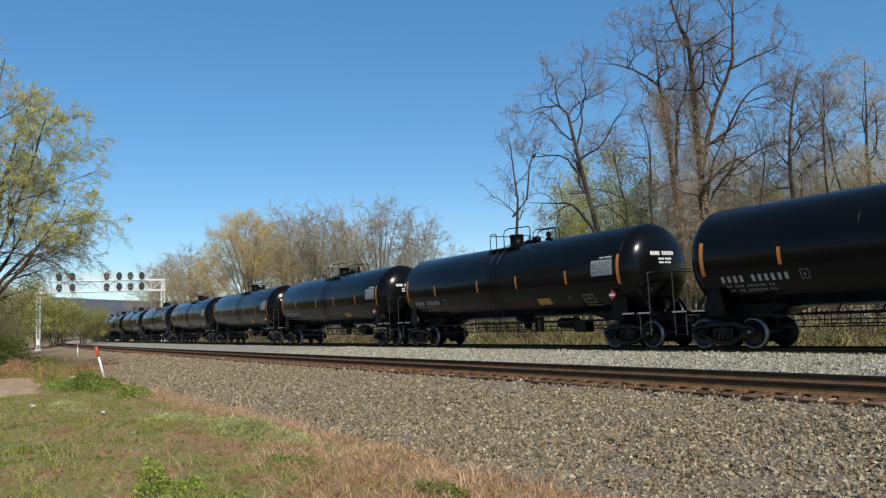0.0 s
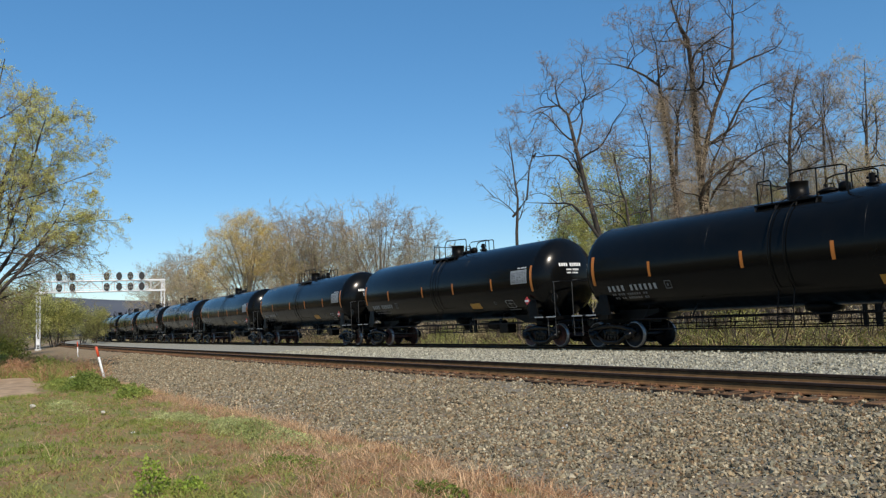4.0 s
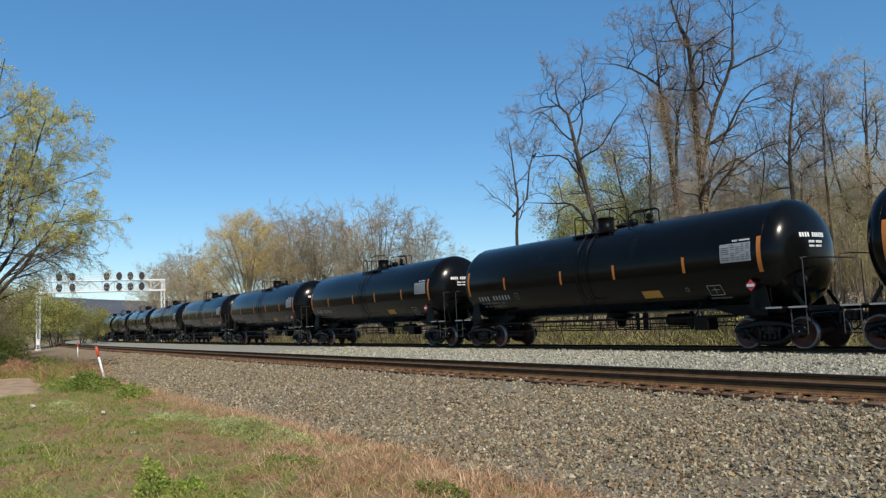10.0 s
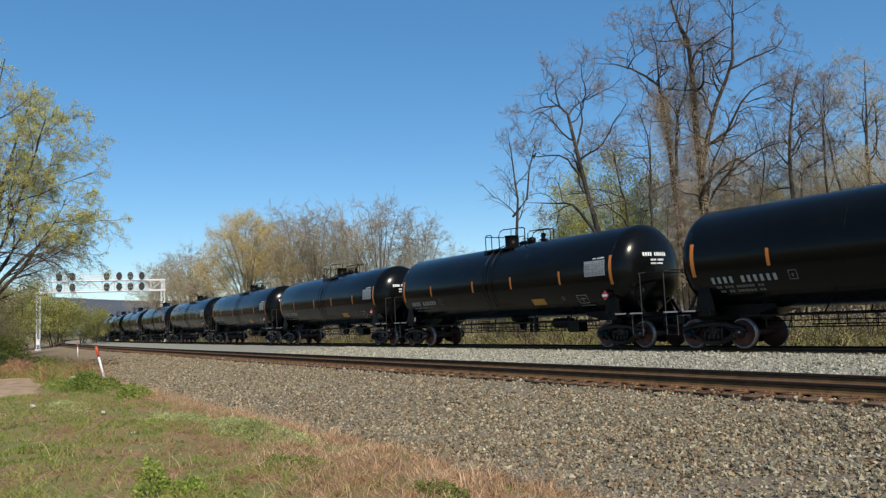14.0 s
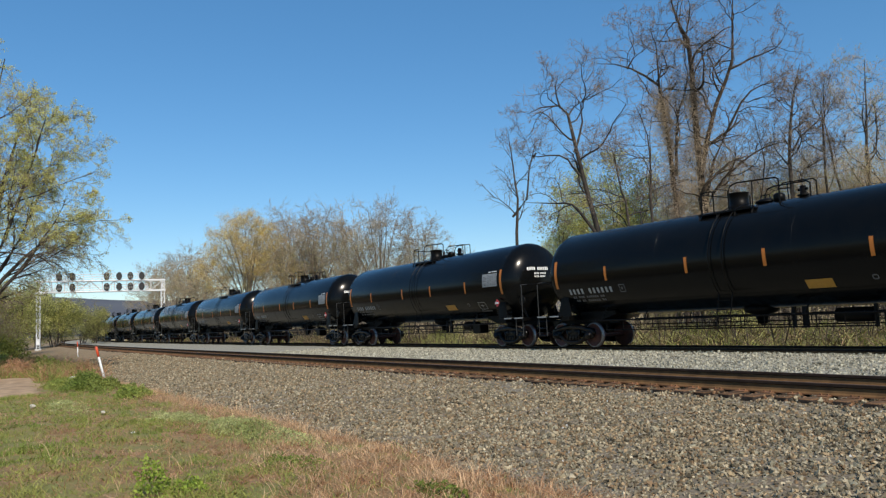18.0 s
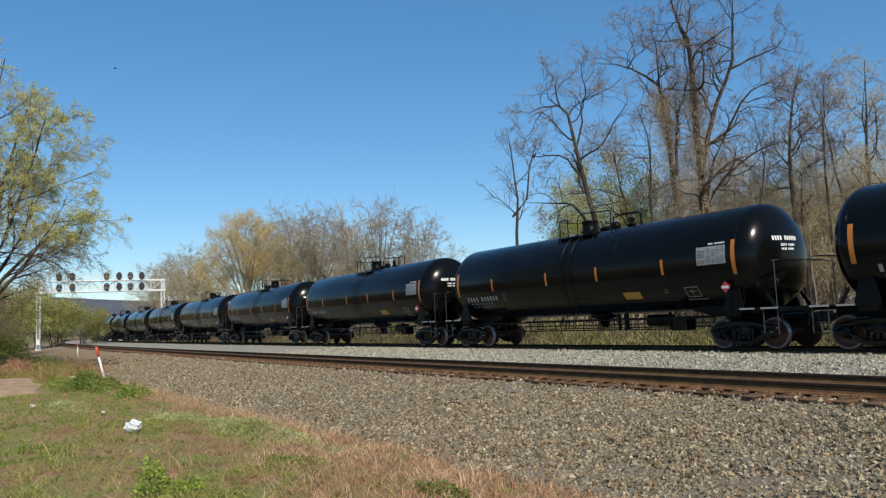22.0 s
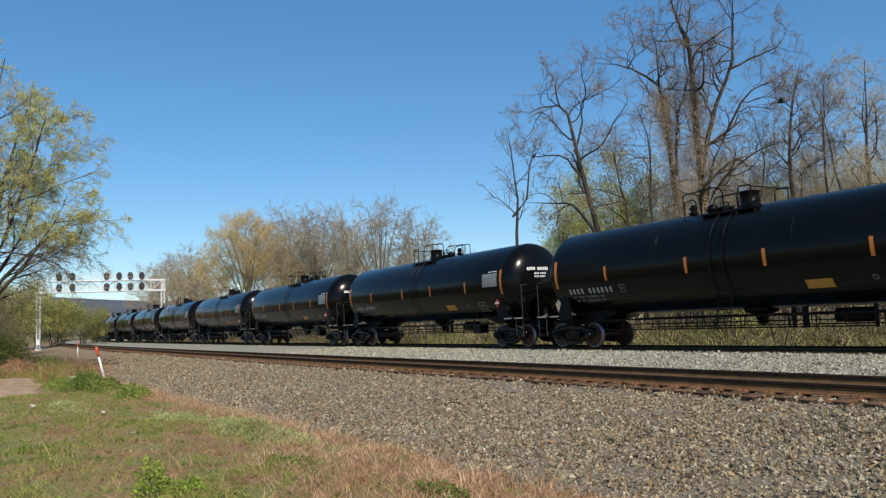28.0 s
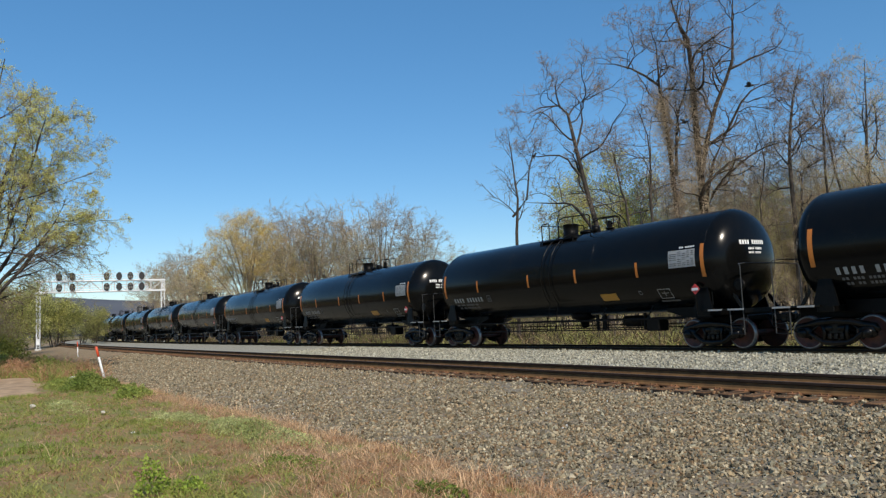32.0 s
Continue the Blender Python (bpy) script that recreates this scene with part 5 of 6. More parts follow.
def build_far_woods():
    """A ragged band of bare woodland far behind the tree line: crooked stems and clumps of twig leaves."""
    rng = np.random.default_rng(9)
    n = 900
    b = np.radians(rng.uniform(10, 100, n))
    d = rng.uniform(170, 330, n)
    x, y = -np.sin(b) * d, np.cos(b) * d
    off = np.interp(x, LINE_X, LINE_Y) - y
    keep = off < -26
    x, y, d = x[keep], y[keep], d[keep]
    n = len(x)
    h = rng.uniform(6, 11, n)
    P = np.stack([x, y, np.zeros(n)], -1)
    D = np.stack([rng.normal(0, 0.08, n), rng.normal(0, 0.08, n), np.ones(n)], -1)
    pts, dirs, rad = limbs(rng, P, D, h, np.full(n, 0.12), 5, 0.08, 0.02, 0.3)
    P2, D2, L2, R2 = shoots(rng, pts, dirs, rad, h, 9, 0.15, (45, 14), 0.35, 0.6, 0.03)
    p2, d2, r2 = limbs(rng, P2, D2, L2, R2, 4, 0.2, 0.04, 0.4)
    me = mesh_np("far_woods", *merge([tubes(pts, rad, 4), tubes(p2, r2, 3)]))
    ob = new("far_woods", me)
    me.materials.append(TWIG_TAN)
    tagged(ob, "far band of bare brown woodland", "woods", kind="stuff")
    at = p2[:, 1:].reshape(-1, 3)
    at = at[rng.integers(0, len(at), 26000)] + rng.normal(0, 0.5, (26000, 3))
    ob = new("far_foliage", mesh_np("far_foliage", *leaves(rng, at, 0.7)))
    ob.data.materials.append(BUD_TAN)
    tagged(ob, "tan and olive haze of buds in the far woods", "woods", kind="stuff")


build_far_woods()


# ---- brush beyond the train ----
def brush(name, count, s_range, n_range, height, width, material, label, seed, lean=0.35, z0=None, clump=0.0, category="brush"):
    """Upright narrow blades or stalks, one bent two-faced strip each."""
    rng = np.random.default_rng(seed)
    s = rng.uniform(*s_range, count)
    n = rng.uniform(*n_range, count)
    if clump:
        cs, cn = rng.uniform(*s_range, 160), rng.uniform(*n_range, 160)
        pick = rng.integers(0, 160, count)
        s = cs[pick] + rng.normal(0, clump, count)
        n = cn[pick] + rng.normal(0, clump * 0.7, count)
    x, y, _ = along(s, n)
    return blades(name, x, y, ground_z(x, y) if z0 is None else np.full(count, z0), height, width, material, label, seed, lean, category)


def blades(name, x, y, z, height, width, material, label, seed, lean=0.35, category="grass", tall=1.0):
    rng = np.random.default_rng(seed + 100)
    count = len(x)
    h = (rng.uniform(height[0], height[1], count) * tall)[:, None]
    base = np.stack([x, y, z - 0.02], -1)
    a = rng.uniform(0, 2 * np.pi, count)
    u = np.stack([np.cos(a), np.sin(a), np.zeros(count)], -1) * (width * rng.uniform(0.6, 1.4, (count, 1)))
    tip = np.concatenate([rng.normal(0, lean, (count, 2)), np.ones((count, 1))], 1) * h
    mid = tip * np.array([0.35, 0.35, 0.55])
    V = np.stack([base - u, base + u, base + mid + u * 0.8, base + mid - u * 0.8, base + tip], 1).reshape(-1, 3)
    b = np.arange(count)[:, None] * 5
    me = mesh_np(name, V, np.concatenate([b + np.array([0, 1, 2]), b + np.array([0, 2, 3]), b + np.array([3, 2, 4])]))
    ob = new(name, me)
    me.materials.append(material)
    return tagged(ob, label, category, kind="stuff")


brush("dry_brush", 34000, (-150, 0), (-14, -4.5), (0.1, 1.0), 0.020, BRUSH_BROWN, "tangle of dead brown brush behind the train", 61, 1.3)
brush("straw_stalks", 3000, (-150, 0), (-12, -4.5), (0.15, 0.9), 0.01, GRASS_DRY, "pale dead stalks beyond the far track", 62, 1.0, clump=1.6)
brush("green_brush", 11000, (-150, 0), (-13, -4.6), (0.08, 0.7), 0.03, GRASS_GREEN, "low olive-green spring growth beyond the far track", 63, 1.2, clump=1.3)
brush("yellow_brush", 5000, (-45, 0), (-13, -5), (0.2, 0.8), 0.025, LEAF_OLIVE, "yellow-green leafing bushes beyond the far track", 64, 1.2, clump=0.8)
brush("dark_stems", 4600, (-110, 0), (-18, -5), (0.5, 2.6), 0.020, BARK, "dark bare saplings and briars beyond the far track", 65, 0.5)

# ---- the grassy foreground ----
def rough(x, y, size, seed):
    """Smooth random heights between 0 and 1 on a lattice of the given size."""
    table = np.random.default_rng(seed).random((64, 64))
    a, b = x / size + 1000.0, y / size + 1000.0
    i, j = np.floor(a).astype(int), np.floor(b).astype(int)
    f, g = a - i, b - j
    f, g = f * f * (3 - 2 * f), g * g * (3 - 2 * g)
    t = lambda p, q: table[p % 64, q % 64]
    return (t(i, j) * (1 - f) + t(i + 1, j) * f) * (1 - g) + (t(i, j + 1) * (1 - f) + t(i + 1, j + 1) * f) * g


def meadow(name, count, x_range, y_range, height, width, material, label, seed, lean=0.4, keep=None, power=1.0, tuft=0.06):
    """Blades in small tufts of a dozen, kept where the ground suits them."""
    rng = np.random.default_rng(seed)
    m = count // 12
    cx = x_range[1] - (x_range[1] - x_range[0]) * rng.random(m) ** power
    cy = rng.uniform(*y_range, m)
    x = (cx[:, None] + rng.normal(0, tuft, (m, 12))).ravel()
    y = (cy[:, None] + rng.normal(0, tuft, (m, 12))).ravel()
    if keep is not None:
        k = keep(x, y, rng)
        x, y = x[k], y[k]
    return blades(name, x, y, ground_z(x, y), height, width, material, label, seed, lean, "grass", 0.35 + 1.7 * rough(x, y, 0.42, seed) * rough(x, y, 1.3, seed + 40) ** 0.5)


def dry_zone(x, y):
    """0 in the turf, 1 in the dead growth along the foot of the ballast."""
    n = np.interp(x, LINE_X, LINE_Y) - y
    edge = np.interp(x, [-40, -20, -14, -11, -9, -7], [15.35, 15.9, 16.1, 16.6, 17.4, 18.6])
    return np.clip((edge - n) / 0.9 + 0.5 + 1.6 * (rough(x, y, 0.6, 1) - 0.5), 0, 1)


def wet(x, y):
    """1 where the turf is green, 0 where dead thatch wins, in ragged patches."""
    b = np.degrees(np.arctan2(-x, np.maximum(y, 0.01)))
    return np.clip((b - 77) / 10 + 0.72 + 2.8 * (rough(x, y, 1.1, 2) - 0.5) + 2.2 * (rough(x, y, 0.35, 3) - 0.5), 0, 1)


def on_path(x, y):
    mid = 2.1 - 0.10 * (x + 32)
    return (np.abs(y - mid) < 0.95 + 0.9 * (rough(x, y, 1.6, 4) - 0.5)) & (x < -29.5 - 2 * rough(x, y, 0.8, 5)) & (x > -44 + 2 * rough(x, y, 0.9, 6))


def in_grass(x, y, rng, kind):
    n = np.interp(x, LINE_X, LINE_Y) - y
    w, g = dry_zone(x, y), wet(x, y)
    want = {"dry": w, "green": (0.28 + 0.72 * g) * (1 - 0.92 * w), "dead": (1 - 0.75 * g) * (1 - 0.8 * w)}[kind]
    return (n > 14.3) & (rng.random(len(x)) < want) & ~on_path(x, y)


meadow("turf", 140000, (-46, -7), (-3.5, 6.3), (0.035, 0.13), 0.0065, GRASS_GREEN, "short green spring turf in ragged patches", 71, 0.8, lambda x, y, r: in_grass(x, y, r, "green"), 1.7)
meadow("clover", 62000, (-46, -7), (-3.5, 6.3), (0.02, 0.07), 0.014, GRASS_LUSH, "low dark green leaves in the turf", 79, 1.0, lambda x, y, r: in_grass(x, y, r, "green") & (rough(x, y, 0.5, 7) > 0.5), 1.7, 0.09)
meadow("thatch", 90000, (-46, -7), (-3.5, 6.3), (0.02, 0.12), 0.005, GRASS_RUST, "brown dead thatch between the green patches", 75, 1.8, lambda x, y, r: in_grass(x, y, r, "dead"), 1.7)
meadow("dry_wisps", 36000, (-44, -7), (-3.5, 6.3), (0.02, 0.09), 0.0055, GRASS_DRY, "pale dry wisps in the thatch", 74, 1.6, lambda x, y, r: in_grass(x, y, r, "dead"), 1.6)
meadow("dry_grass", 76000, (-46, -5.5), (0.5, 6.6), (0.03, 0.15), 0.0055, GRASS_DRY, "straw-coloured dead grass along the foot of the ballast", 72, 1.0, lambda x, y, r: in_grass(x, y, r, "dry"), 1.3)
meadow("rusty_stalks", 50000, (-46, -5.5), (0.5, 6.6), (0.02, 0.13), 0.0055, GRASS_RUST, "rust-brown dead stalks and litter", 73, 1.4, lambda x, y, r: in_grass(x, y, r, "dry"), 1.3)
meadow("tall_stalks", 900, (-24, -7), (0.0, 6.0), (0.12, 0.34), 0.003, GRASS_DRY, "few tall dead stalks standing in the turf", 76, 0.4, lambda x, y, r: in_grass(x, y, r, "dead"), 1.2, 0.1)
meadow("straw_stalks", 6000, (-30, -5.5), (0.5, 6.6), (0.08, 0.28), 0.0042, GRASS_DRY, "upright straw-coloured dead stalks at the foot of the ballast", 80, 0.35, lambda x, y, r: in_grass(x, y, r, "dry"), 1.2, 0.09)
meadow("bank_scrub", 22000, (-66, -38), (-1.5, 6.8), (0.1, 0.85), 0.010, GRASS_RUST, "rust-brown scrub on the bank beside the dirt track", 77, 1.0, lambda x, y, r: ~on_path(x, y), 0.8, 0.25)
meadow("bank_weeds", 30000, (-70, -38), (-1.0, 6.6), (0.1, 0.65), 0.016, GRASS_GREEN, "green weeds on the bank beside the dirt track", 78, 1.0, lambda x, y, r: (rough(x, y, 2.0, 8) > 0.5) & ~on_path(x, y), 0.8, 0.25)


def leafy_patch(name, cx, cy, rx, ry, height, count, size, material, label, seed, category="weeds"):
    """Low leafy growth: leaves on a bumpy cushion."""
    rng = np.random.default_rng(seed)
    a, q = rng.uniform(0, 2 * np.pi, count), np.sqrt(rng.random(count)) * rng.uniform(0.75, 1.15, count)
    edge = 0.65 + 0.7 * rough(a * 2.2 + seed, a * 0.0 + seed, 1.0, 9)
    x = cx + rx * q * np.cos(a) * edge
    y = cy + ry * q * np.sin(a) * edge
    bumpy = 0.25 + 1.1 * rough(x * 1.0, y * 1.6, max(0.12, height * 0.55), seed)
    z = ground_z(x, y) + height * np.clip(1.1 - q ** 2, 0.05, 1) * bumpy * np.sqrt(rng.random(count)) + 0.02
    k = rng.random(count) < 0.35 + 1.1 * rough(x, y, 0.3, seed + 1)
    x, y, z = x[k], y[k], z[k]
    V, F = leaves(rng, np.stack([x, y, z], -1), size)
    ob = new(name, mesh_np(name, V, F))
    ob.data.materials.append(material)
    return tagged(ob, label, category, kind="stuff")


leafy_patch("weed_patch", -14.6, 5.0, 2.5, 0.65, 0.13, 11000, 0.037, WEED_PALE, "low patch of pale green weeds in the turf", 81)
leafy_patch("weed_patch", -18.2, 4.6, 1.9, 0.5, 0.12, 4500, 0.037, WEED_PALE, "low patch of pale green weeds in the turf", 82)
leafy_patch("weed_patch", -24.0, 2.9, 2.6, 0.5, 0.12, 1500, 0.05, WEED_PALE, "grey-green weeds spreading in the turf", 87)
leafy_patch("weed_mound", -31.2, 4.7, 2.9, 0.95, 0.6, 9000, 0.08, GRASS_LUSH, "rounded green mound of leafy weeds at the foot of the ballast", 83)
leafy_patch("weed_mound", -26.3, 5.15, 1.4, 0.5, 0.36, 3200, 0.07, GRASS_GREEN, "rounded green mound of leafy weeds at the foot of the ballast", 84)
leafy_patch("weed_mound", -48.0, 4.9, 3.5, 1.0, 0.8, 7000, 0.11, GRASS_LUSH, "green scrub beside the bare earth", 85)
leafy_patch("weed_mound", -33.5, 4.2, 2.0, 0.7, 0.35, 3500, 0.07, GRASS_GREEN, "pale green weeds at the foot of the ballast", 92)
leafy_patch("weed_mound", -52.0, 2.2, 3.5, 1.6, 1.7, 9000, 0.11, GRASS_LUSH, "green scrub beside the bare earth", 91)
leafy_patch("bush", -59.0, 3.4, 2.6, 1.9, 2.3, 9000, 0.13, LEAF_GREEN, "dark leafy bush in the shade of the spreading tree", 93, "bush")
leafy_patch("bush", -55.0, 0.9, 2.4, 1.6, 1.9, 7000, 0.13, LEAF_GREEN, "dark leafy bush in the shade of the spreading tree", 94, "bush")
leafy_patch("weed_mound", -46.5, 3.4, 1.6, 1.0, 0.9, 4000, 0.10, GRASS_RUST, "rust-brown tangle of dead weeds behind the bare earth", 95)
leafy_patch("weed_clump", -9.9, 2.2, 0.24, 0.22, 0.55, 1000, 0.05, WEED_GREEN, "bright green leafy weed clump", 86)
leafy_patch("weed_patch", -9.7, 2.55, 0.4, 0.3, 0.18, 500, 0.05, WEED_GREEN, "low bright green weeds beside the clump", 90)
leafy_patch("weed_patch", -7.5, 4.75, 0.5, 0.25, 0.1, 500, 0.06, GRASS_LUSH, "low green weeds among dead stalks", 88)
leafy_patch("weed_patch", -10.6, 4.3, 0.9, 0.4, 0.1, 1100, 0.05, GRASS_LUSH, "low green tuft among dead stalks", 89)


def trackside_bushes():
    """A ragged hedge of low leafing bushes beyond the far track."""
    rng = np.random.default_rng(17)
    kinds = ((LEAF_OLIVE, "low bush with yellow-green young leaves beyond the far track"), (BUD_TAN, "low bush with dry tan leaves beyond the far track"),
             (GRASS_GREEN, "low green leafing bush beyond the far track"), (LEAF_GREEN, "dark olive bush beyond the far track"))
    for k in range(44):
        s, n = -1.0 - 1.75 * k - rng.uniform(0, 1.2), rng.uniform(-10.5, -6.3)
        x, y, _ = along(s, n)
        material, label = kinds[(0, 1, 2, 1, 0, 3, 1)[k % 7]]
        leafy_patch("bush", float(x), float(y), rng.uniform(0.8, 1.7), rng.uniform(0.6, 1.1), rng.uniform(0.7, 1.6), 1300, rng.uniform(0.06, 0.085), material, label, 200 + k, "bush")


trackside_bushes()


def bare_earth():
    ax, ay = np.arange(-46, -28.5, 0.4), np.linspace(-1.5, 1.5, 13)
    X, Q = np.meshgrid(ax, ay, indexing="ij")
    Y = 2.1 - 0.10 * (X + 32) + Q
    end = np.clip((X + 31.5) / 2.0, 0, 1) + np.clip((-42.5 - X) / 2.0, 0, 1)
    V = np.stack([X, Y, ground_z(X, Y) + 0.05 - 0.05 * Q ** 2 - 0.12 * end + 0.05 * (rough(X, Y, 0.9, 6) - 0.5)], -1).reshape(-1, 3)
    i, j = np.meshgrid(np.arange(len(ax) - 1), np.arange(12), indexing="ij")
    a = (i * 13 + j).ravel()
    ob = new("dirt_track", mesh_np("dirt_track", V, np.stack([a, a + 13, a + 14, a + 1], 1), True))
    ob.data.materials.append(mat("pale_bare_earth", (0.50, 0.34, 0.20), 0.95, 0, (0.28, 0.185, 0.105), 1.6, 0.9, 0.9, 7))
    tagged(ob, "worn track of pale bare earth through the grass", "dirt track", kind="structure")


bare_earth()

# ---- birds ----


def build_bird(name, span, label):
    bird = thing(name, Matrix.Identity(4), label, "bird")
    part("body", lathe(bmesh.new(), [(-0.30, 0.01), (-0.22, 0.05), (-0.05, 0.085), (0.10, 0.07), (0.17, 0.05), (0.22, 0.045), (0.26, 0.012)], "x", 10), FEATHER, bird)
    for sgn in (-1, 1):
        bm = bmesh.new()
        q = [(0.10, 0.06), (0.14, 0.30), (0.05, span / 2), (-0.05, span / 2 - 0.03), (-0.10, 0.28), (-0.10, 0.06)]
        lo = [bm.verts.new((a, sgn * b, 0.02 + 0.25 * max(b - 0.06, 0))) for a, b in q]
        hi = [bm.verts.new((a, sgn * b, 0.035 + 0.25 * max(b - 0.06, 0))) for a, b in q]
        bm.faces.new(lo)
        bm.faces.new(hi[::-1])
        for k in range(6):
            bm.faces.new((lo[k], hi[k], hi[(k + 1) % 6], lo[(k + 1) % 6]))
        bmesh.ops.recalc_face_normals(bm, faces=bm.faces)
        part("wing", bm, FEATHER, bird)
    bm = bmesh.new()
    box(bm, -0.42, -0.24, -0.05, 0.05, -0.01, 0.01)
    part("tail", bm, FEATHER, bird)
    return bird


def build_perched_bird():
    x, y = spot(49.36, 44.9)
    bird = thing("perched_bird", Matrix.Translation((x, y, 10.62)) @ Matrix.Rotation(radians(35), 4, "Z"), "dark bird perched on a limb of the bare tree", "bird")
    bm = lathe(bmesh.new(), [(-0.16, 0.02), (-0.1, 0.06), (0.03, 0.085), (0.12, 0.06), (0.15, 0.045)], "x", 10)
    bmesh.ops.rotate(bm, verts=bm.verts, cent=(0, 0, 0), matrix=Matrix.Rotation(radians(-55), 3, "Y"))
    part("body", bm, FEATHER, bird)
    part("head", lathe(bmesh.new(), [(0.05, 0.02), (0.07, 0.05), (0.11, 0.055), (0.15, 0.03), (0.20, 0.006)], "x", 10, (0, 0, 0.16)), FEATHER, bird)
    bm = bmesh.new()
    box(bm, -0.16, -0.12, -0.03, 0.03, -0.3, -0.08)
    part("tail", bm, FEATHER, bird)
    for y in (-0.03, 0.03):
        part("leg", rod(bmesh.new(), [(0.0, y, -0.05), (0.02, y, -0.2)], 0.008, 4), FEATHER, bird)


build_perched_bird()
far_bird = build_bird("bird", 0.9, "dark bird gliding high in the clear sky")
crow_a = build_bird("bird", 0.85, "black bird flying to a branch of the bare tree")
crow_b = build_bird("bird", 0.85, "black bird flying past the bare trees")

# ---- loose stones, ties and plates: many small pieces ----
stones("ballast_stones", 104000, (-62, 1), (9.8, 15.3), (0.0135, 0.030), PROFILE_NEAR, STONE, "loose brown and grey crushed ballast stones", 91, 1.4, 0.008)
stones("ballast_stones", 18000, (-13, 0.5), (10.2, 15.3), (0.014, 0.031), PROFILE_NEAR, STONE, "loose brown and grey crushed ballast stones", 97)
stones("rusty_stones", 3200, (-60, 1), (9.3, 9.85), (0.016, 0.032), PROFILE_NEAR, STONE_RUST, "rust-stained ballast stones along the rail", 95)
stones("crib_stones", 9000, (-40, 1), (7.3, 9.8), (0.02, 0.04), PROFILE_NEAR, STONE, "loose ballast stones between the ties", 93)
stones("pale_stones", 34000, (-42, 2), (1.0, 7.3), (0.020, 0.038), PROFILE_MID, STONE_PALE, "loose pale grey ballast stones between the tracks", 94, 0.9)
stones("white_stones", 420, (-22, 0), (9.9, 15.0), (0.013, 0.024), PROFILE_NEAR, CONCRETE, "scattered whitish stones in the ballast", 96)


def tie_mesh():
    bm = bmesh.new()
    box(bm, -0.115, 0.115, -1.3, 1.3, -0.375, -0.193, 0.012)
    for f in bm.faces:
        f.material_index = 1 if f.calc_center_median().z > -0.2 else 0
    me = bpy.data.meshes.new("tie")
    bm.to_mesh(me)
    bm.free()
    me.materials.append(TIE_WOOD)
    me.materials.append(TIE_TOP)
    return me


def plate_mesh():
    bm = bmesh.new()
    box(bm, -0.095, 0.095, -0.19, 0.19, -0.194, -0.176, 0.004)
    for x in (-0.06, 0.06):
        for y in (-0.115, 0.115):
            box(bm, x - 0.016, x + 0.016, y - 0.016, y + 0.016, -0.176, -0.150)
    me = bpy.data.meshes.new("tie_plate")
    bm.to_mesh(me)
    bm.free()
    me.materials.append(PLATE_RUST)
    return me


TIE, PLATE = tie_mesh(), plate_mesh()
_rng = np.random.default_rng(5)
for k in range(296):
    s = 1.5 - 0.495 * k
    x, y, h = along(s + _rng.normal(0, 0.012), NEAR + 0.04 + _rng.normal(0, 0.045))
    o = new("tie", TIE)
    o.matrix_basis = Matrix.Translation((x, y, 0)) @ Matrix.Rotation(h + _rng.normal(0, 0.008), 4, "Z")
    o.parent = track_near
    if k < 150:
        for n in (NEAR + 0.755, NEAR - 0.755):
            x, y, h = along(s, n)
            o = new("tie_plate", PLATE)
            o.matrix_basis = Matrix.Translation((x, y, 0)) @ Matrix.Rotation(h, 4, "Z")
            o.parent = track_near


def far_ties():
    s = np.arange(-240, 30, 0.5)
    v0 = np.array([(a, b, c) for a in (-0.11, 0.11) for b in (-1.3, 1.3) for c in (-0.37, -0.20)])
    quad = np.array([(0, 1, 3, 2), (4, 6, 7, 5), (0, 4, 5, 1), (2, 3, 7, 6), (0, 2, 6, 4), (1, 5, 7, 3)])
    V = []
    for q in s:
        x, y, h = along(q, 0.0)
        c, d = math.cos(h), math.sin(h)
        V.append(np.stack([x + v0[:, 0] * c - v0[:, 1] * d, y + v0[:, 0] * d + v0[:, 1] * c, v0[:, 2]], -1))
    F = (np.arange(len(s))[:, None, None] * 8 + quad).reshape(-1, 4)
    o = part("ties", mesh_np("ties", np.concatenate(V), F), TIE_WOOD, track_far)
    o["kind"] = "stuff"


far_ties()

# ---- how the train and the other things move ----
# metres that the train has gone, second by second
GONE = [-121.94, -114.06, -106.18, -98.31, -90.46, -82.64, -74.85, -67.10, -59.39, -51.70, -44.04, -36.41, -28.82, -21.25, -13.69, -6.25, 1.22,
        8.72, 16.13, 23.57, 30.96, 38.30, 45.60, 52.88, 60.12, 67.29, 74.33, 81.41, 88.53, 95.65, 102.74, 109.82, 116.90]


def gone(t):
    i = min(int(t), 31)
    a, b = GONE[i], GONE[i + 1]
    pa, nb = GONE[max(i - 1, 0)], GONE[min(i + 2, 32)]
    u = t - i
    ma = (b - pa) / (2 if i else 1)
    mb = (nb - a) / (2 if i < 31 else 1)
    return (2 * u ** 3 - 3 * u ** 2 + 1) * a + (u ** 3 - 2 * u ** 2 + u) * ma + (3 * u ** 2 - 2 * u ** 3) * b + (u ** 3 - u ** 2) * mb

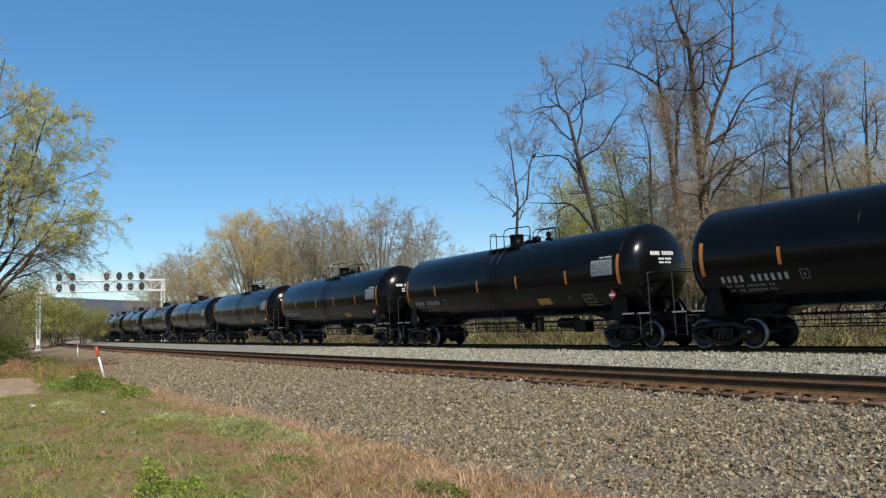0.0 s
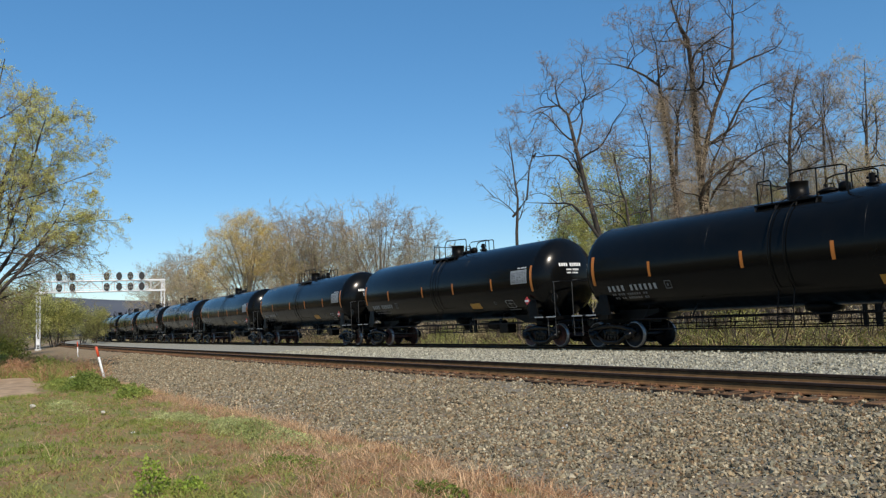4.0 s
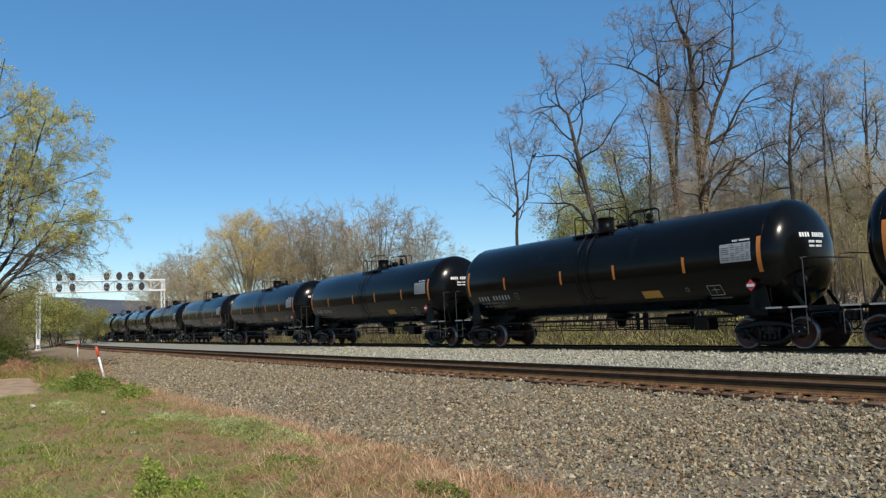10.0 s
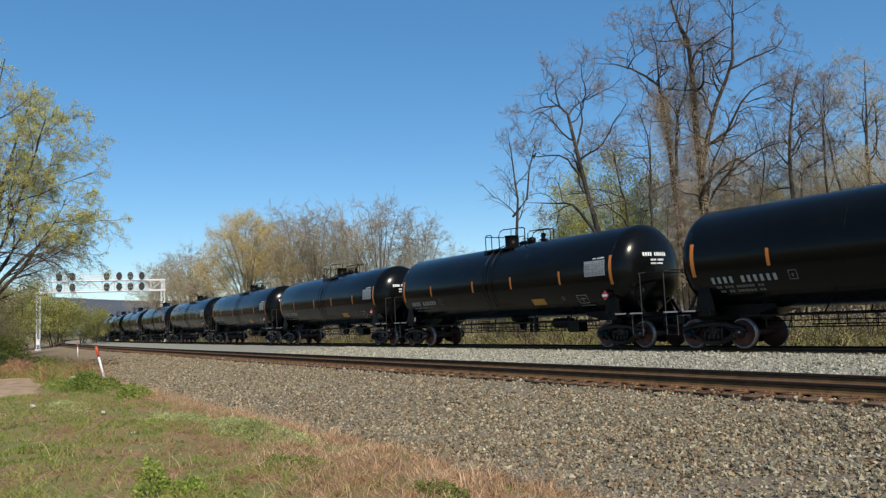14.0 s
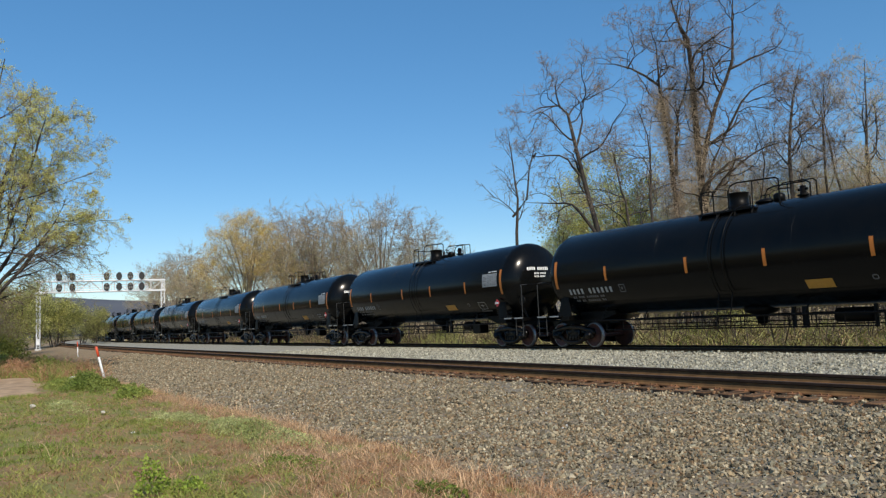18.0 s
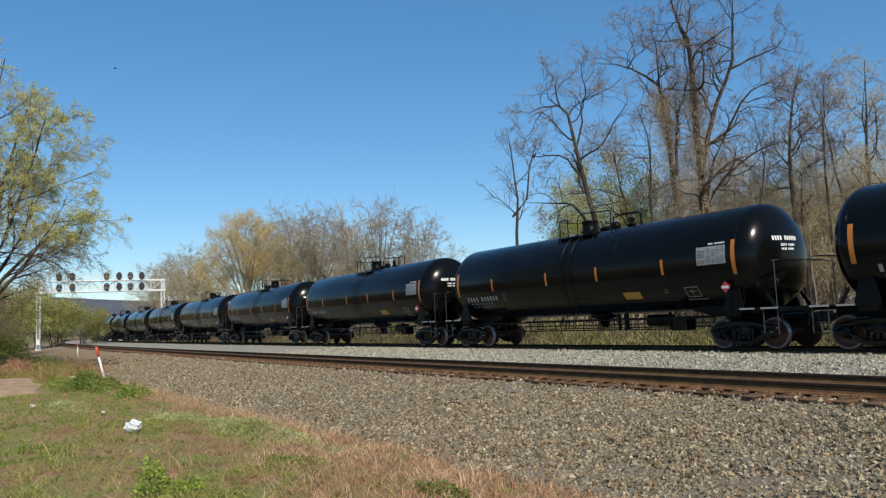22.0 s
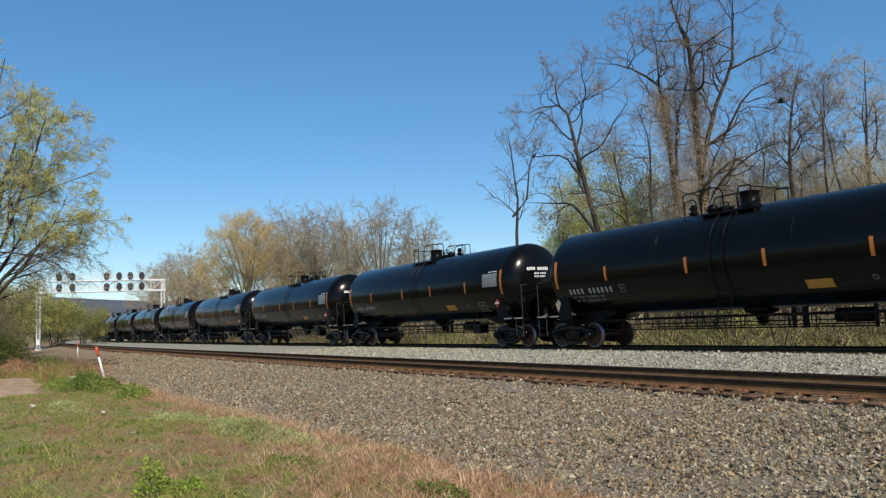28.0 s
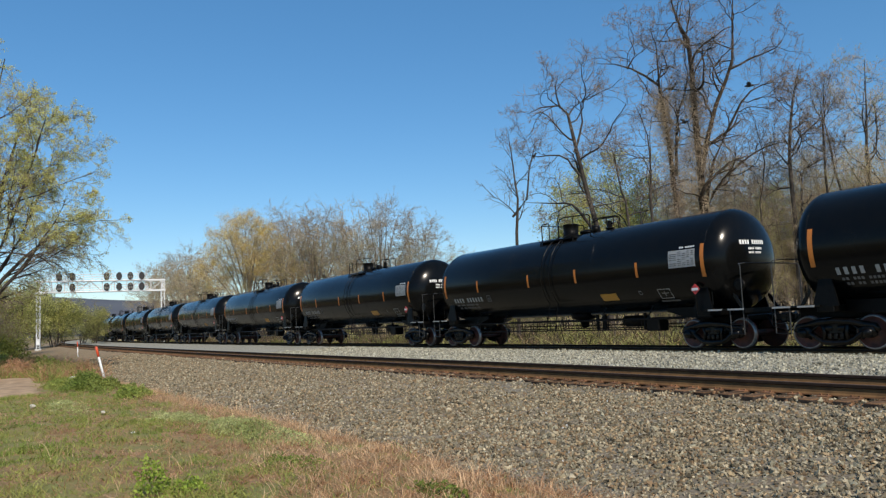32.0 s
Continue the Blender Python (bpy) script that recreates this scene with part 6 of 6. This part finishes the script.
BIRD_FAR = [(0.0, 60.0, 190, 130.0), (17.6, 76.67, 150, 67.11), (18.6, 77.77, 150, 60.9), (19.2, 78.46, 150, 58.95), (20.6, 79.44, 150, 54.75), (21.4, 79.63, 150, 52.11), (22.6, 79.96, 150, 48.26), (23.0, 80.08, 150, 47.06), (25.5, 80.75, 150, 43.2), (28.0, 83.5, 165, 38.0), (32.0, 93.0, 180, 34.0)]
BIRD_A = [(0.0, 5.0, 60, 10.0), (27.1, 25.7, 47, 11.26), (27.5, 28.63, 47, 11.74), (27.7, 29.98, 47, 11.99), (27.9, 31.28, 47, 12.49), (28.1, 32.38, 47, 12.96), (28.3, 33.07, 47, 13.42), (28.5, 33.69, 47, 13.87), (28.7, 33.83, 47, 13.96), (32.0, 33.84, 47, 13.96)]
BIRD_B = [(0.0, 4.0, 60, 9.0), (28.0, 24.84, 44, 9.21), (28.3, 28.14, 44, 10.0), (28.5, 30.23, 44, 10.58), (28.7, 32.16, 44, 11.2), (28.9, 33.93, 44, 11.81), (29.1, 35.46, 44, 12.24), (29.4, 37.6, 46, 12.4), (29.7, 38.3, 47.4, 12.4), (32.0, 38.3, 47.4, 12.4)]


def motions():
    for k, car in CARS.items():
        walk(car, [(t, on_track(CAR_ZERO + PITCH_CAR * k + GONE[t])) for t in range(33)])
    # the wheels roll; wheelsets in the same place of their truck share one turning
    keyed = {}
    for car in CARS.values():
        for ws in [o for o in car.children_recursive if o.name.startswith("wheelset")]:
            sx = 0.89 if ws.location.x > 0 else -0.89
            if sx not in keyed:
                rows = []
                for f in range(0, 961, 2):
                    t = f / 30
                    a = (gone(t) - GONE[0]) / 0.457
                    rows.append((t, Matrix.Translation((sx, 0, 0.457)) @ Matrix.Rotation(a, 4, "Y")))
                walk(ws, rows)
                keyed[sx] = ws.animation_data
            else:
                ws.rotation_mode = "QUATERNION"
                ad = ws.animation_data_create()
                ad.action = keyed[sx].action
                ad.action_slot = keyed[sx].action_slot
    # the bag lies flat in the grass, is blown up for three seconds, and sinks back
    bx, by, bz = BAG_PLACE
    low, high = pose(bx, by, bz - 0.25, 0, 14, 20), pose(bx, by, bz, 0, 0, 20)
    walk(plastic_bag, [(0.0, low), (20.0, low), (20.3, high), (20.5, pose(bx, by, bz + 0.01, 4, -4, 24)), (21.5, high), (22.6, pose(bx, by, bz, -3, 3, 18)), (23.0, high), (23.4, low), (32.0, low)])
    # birds: places by bearing, distance and height
    def flight(bird, rows):
        out = []
        for i, (t, b, d, z) in enumerate(rows):
            x, y = spot(b, d)
            j = min(i, len(rows) - 2)
            x1, y1 = spot(rows[j + 1][1], rows[j + 1][2])
            x0, y0 = spot(rows[j][1], rows[j][2])
            out.append((t, Matrix.Translation((x, y, z)) @ Matrix.Rotation(math.atan2(y1 - y0, x1 - x0), 4, "Z")))
        walk(bird, out)
    flight(far_bird, BIRD_FAR)
    flight(crow_a, BIRD_A)
    flight(crow_b, BIRD_B)


motions()
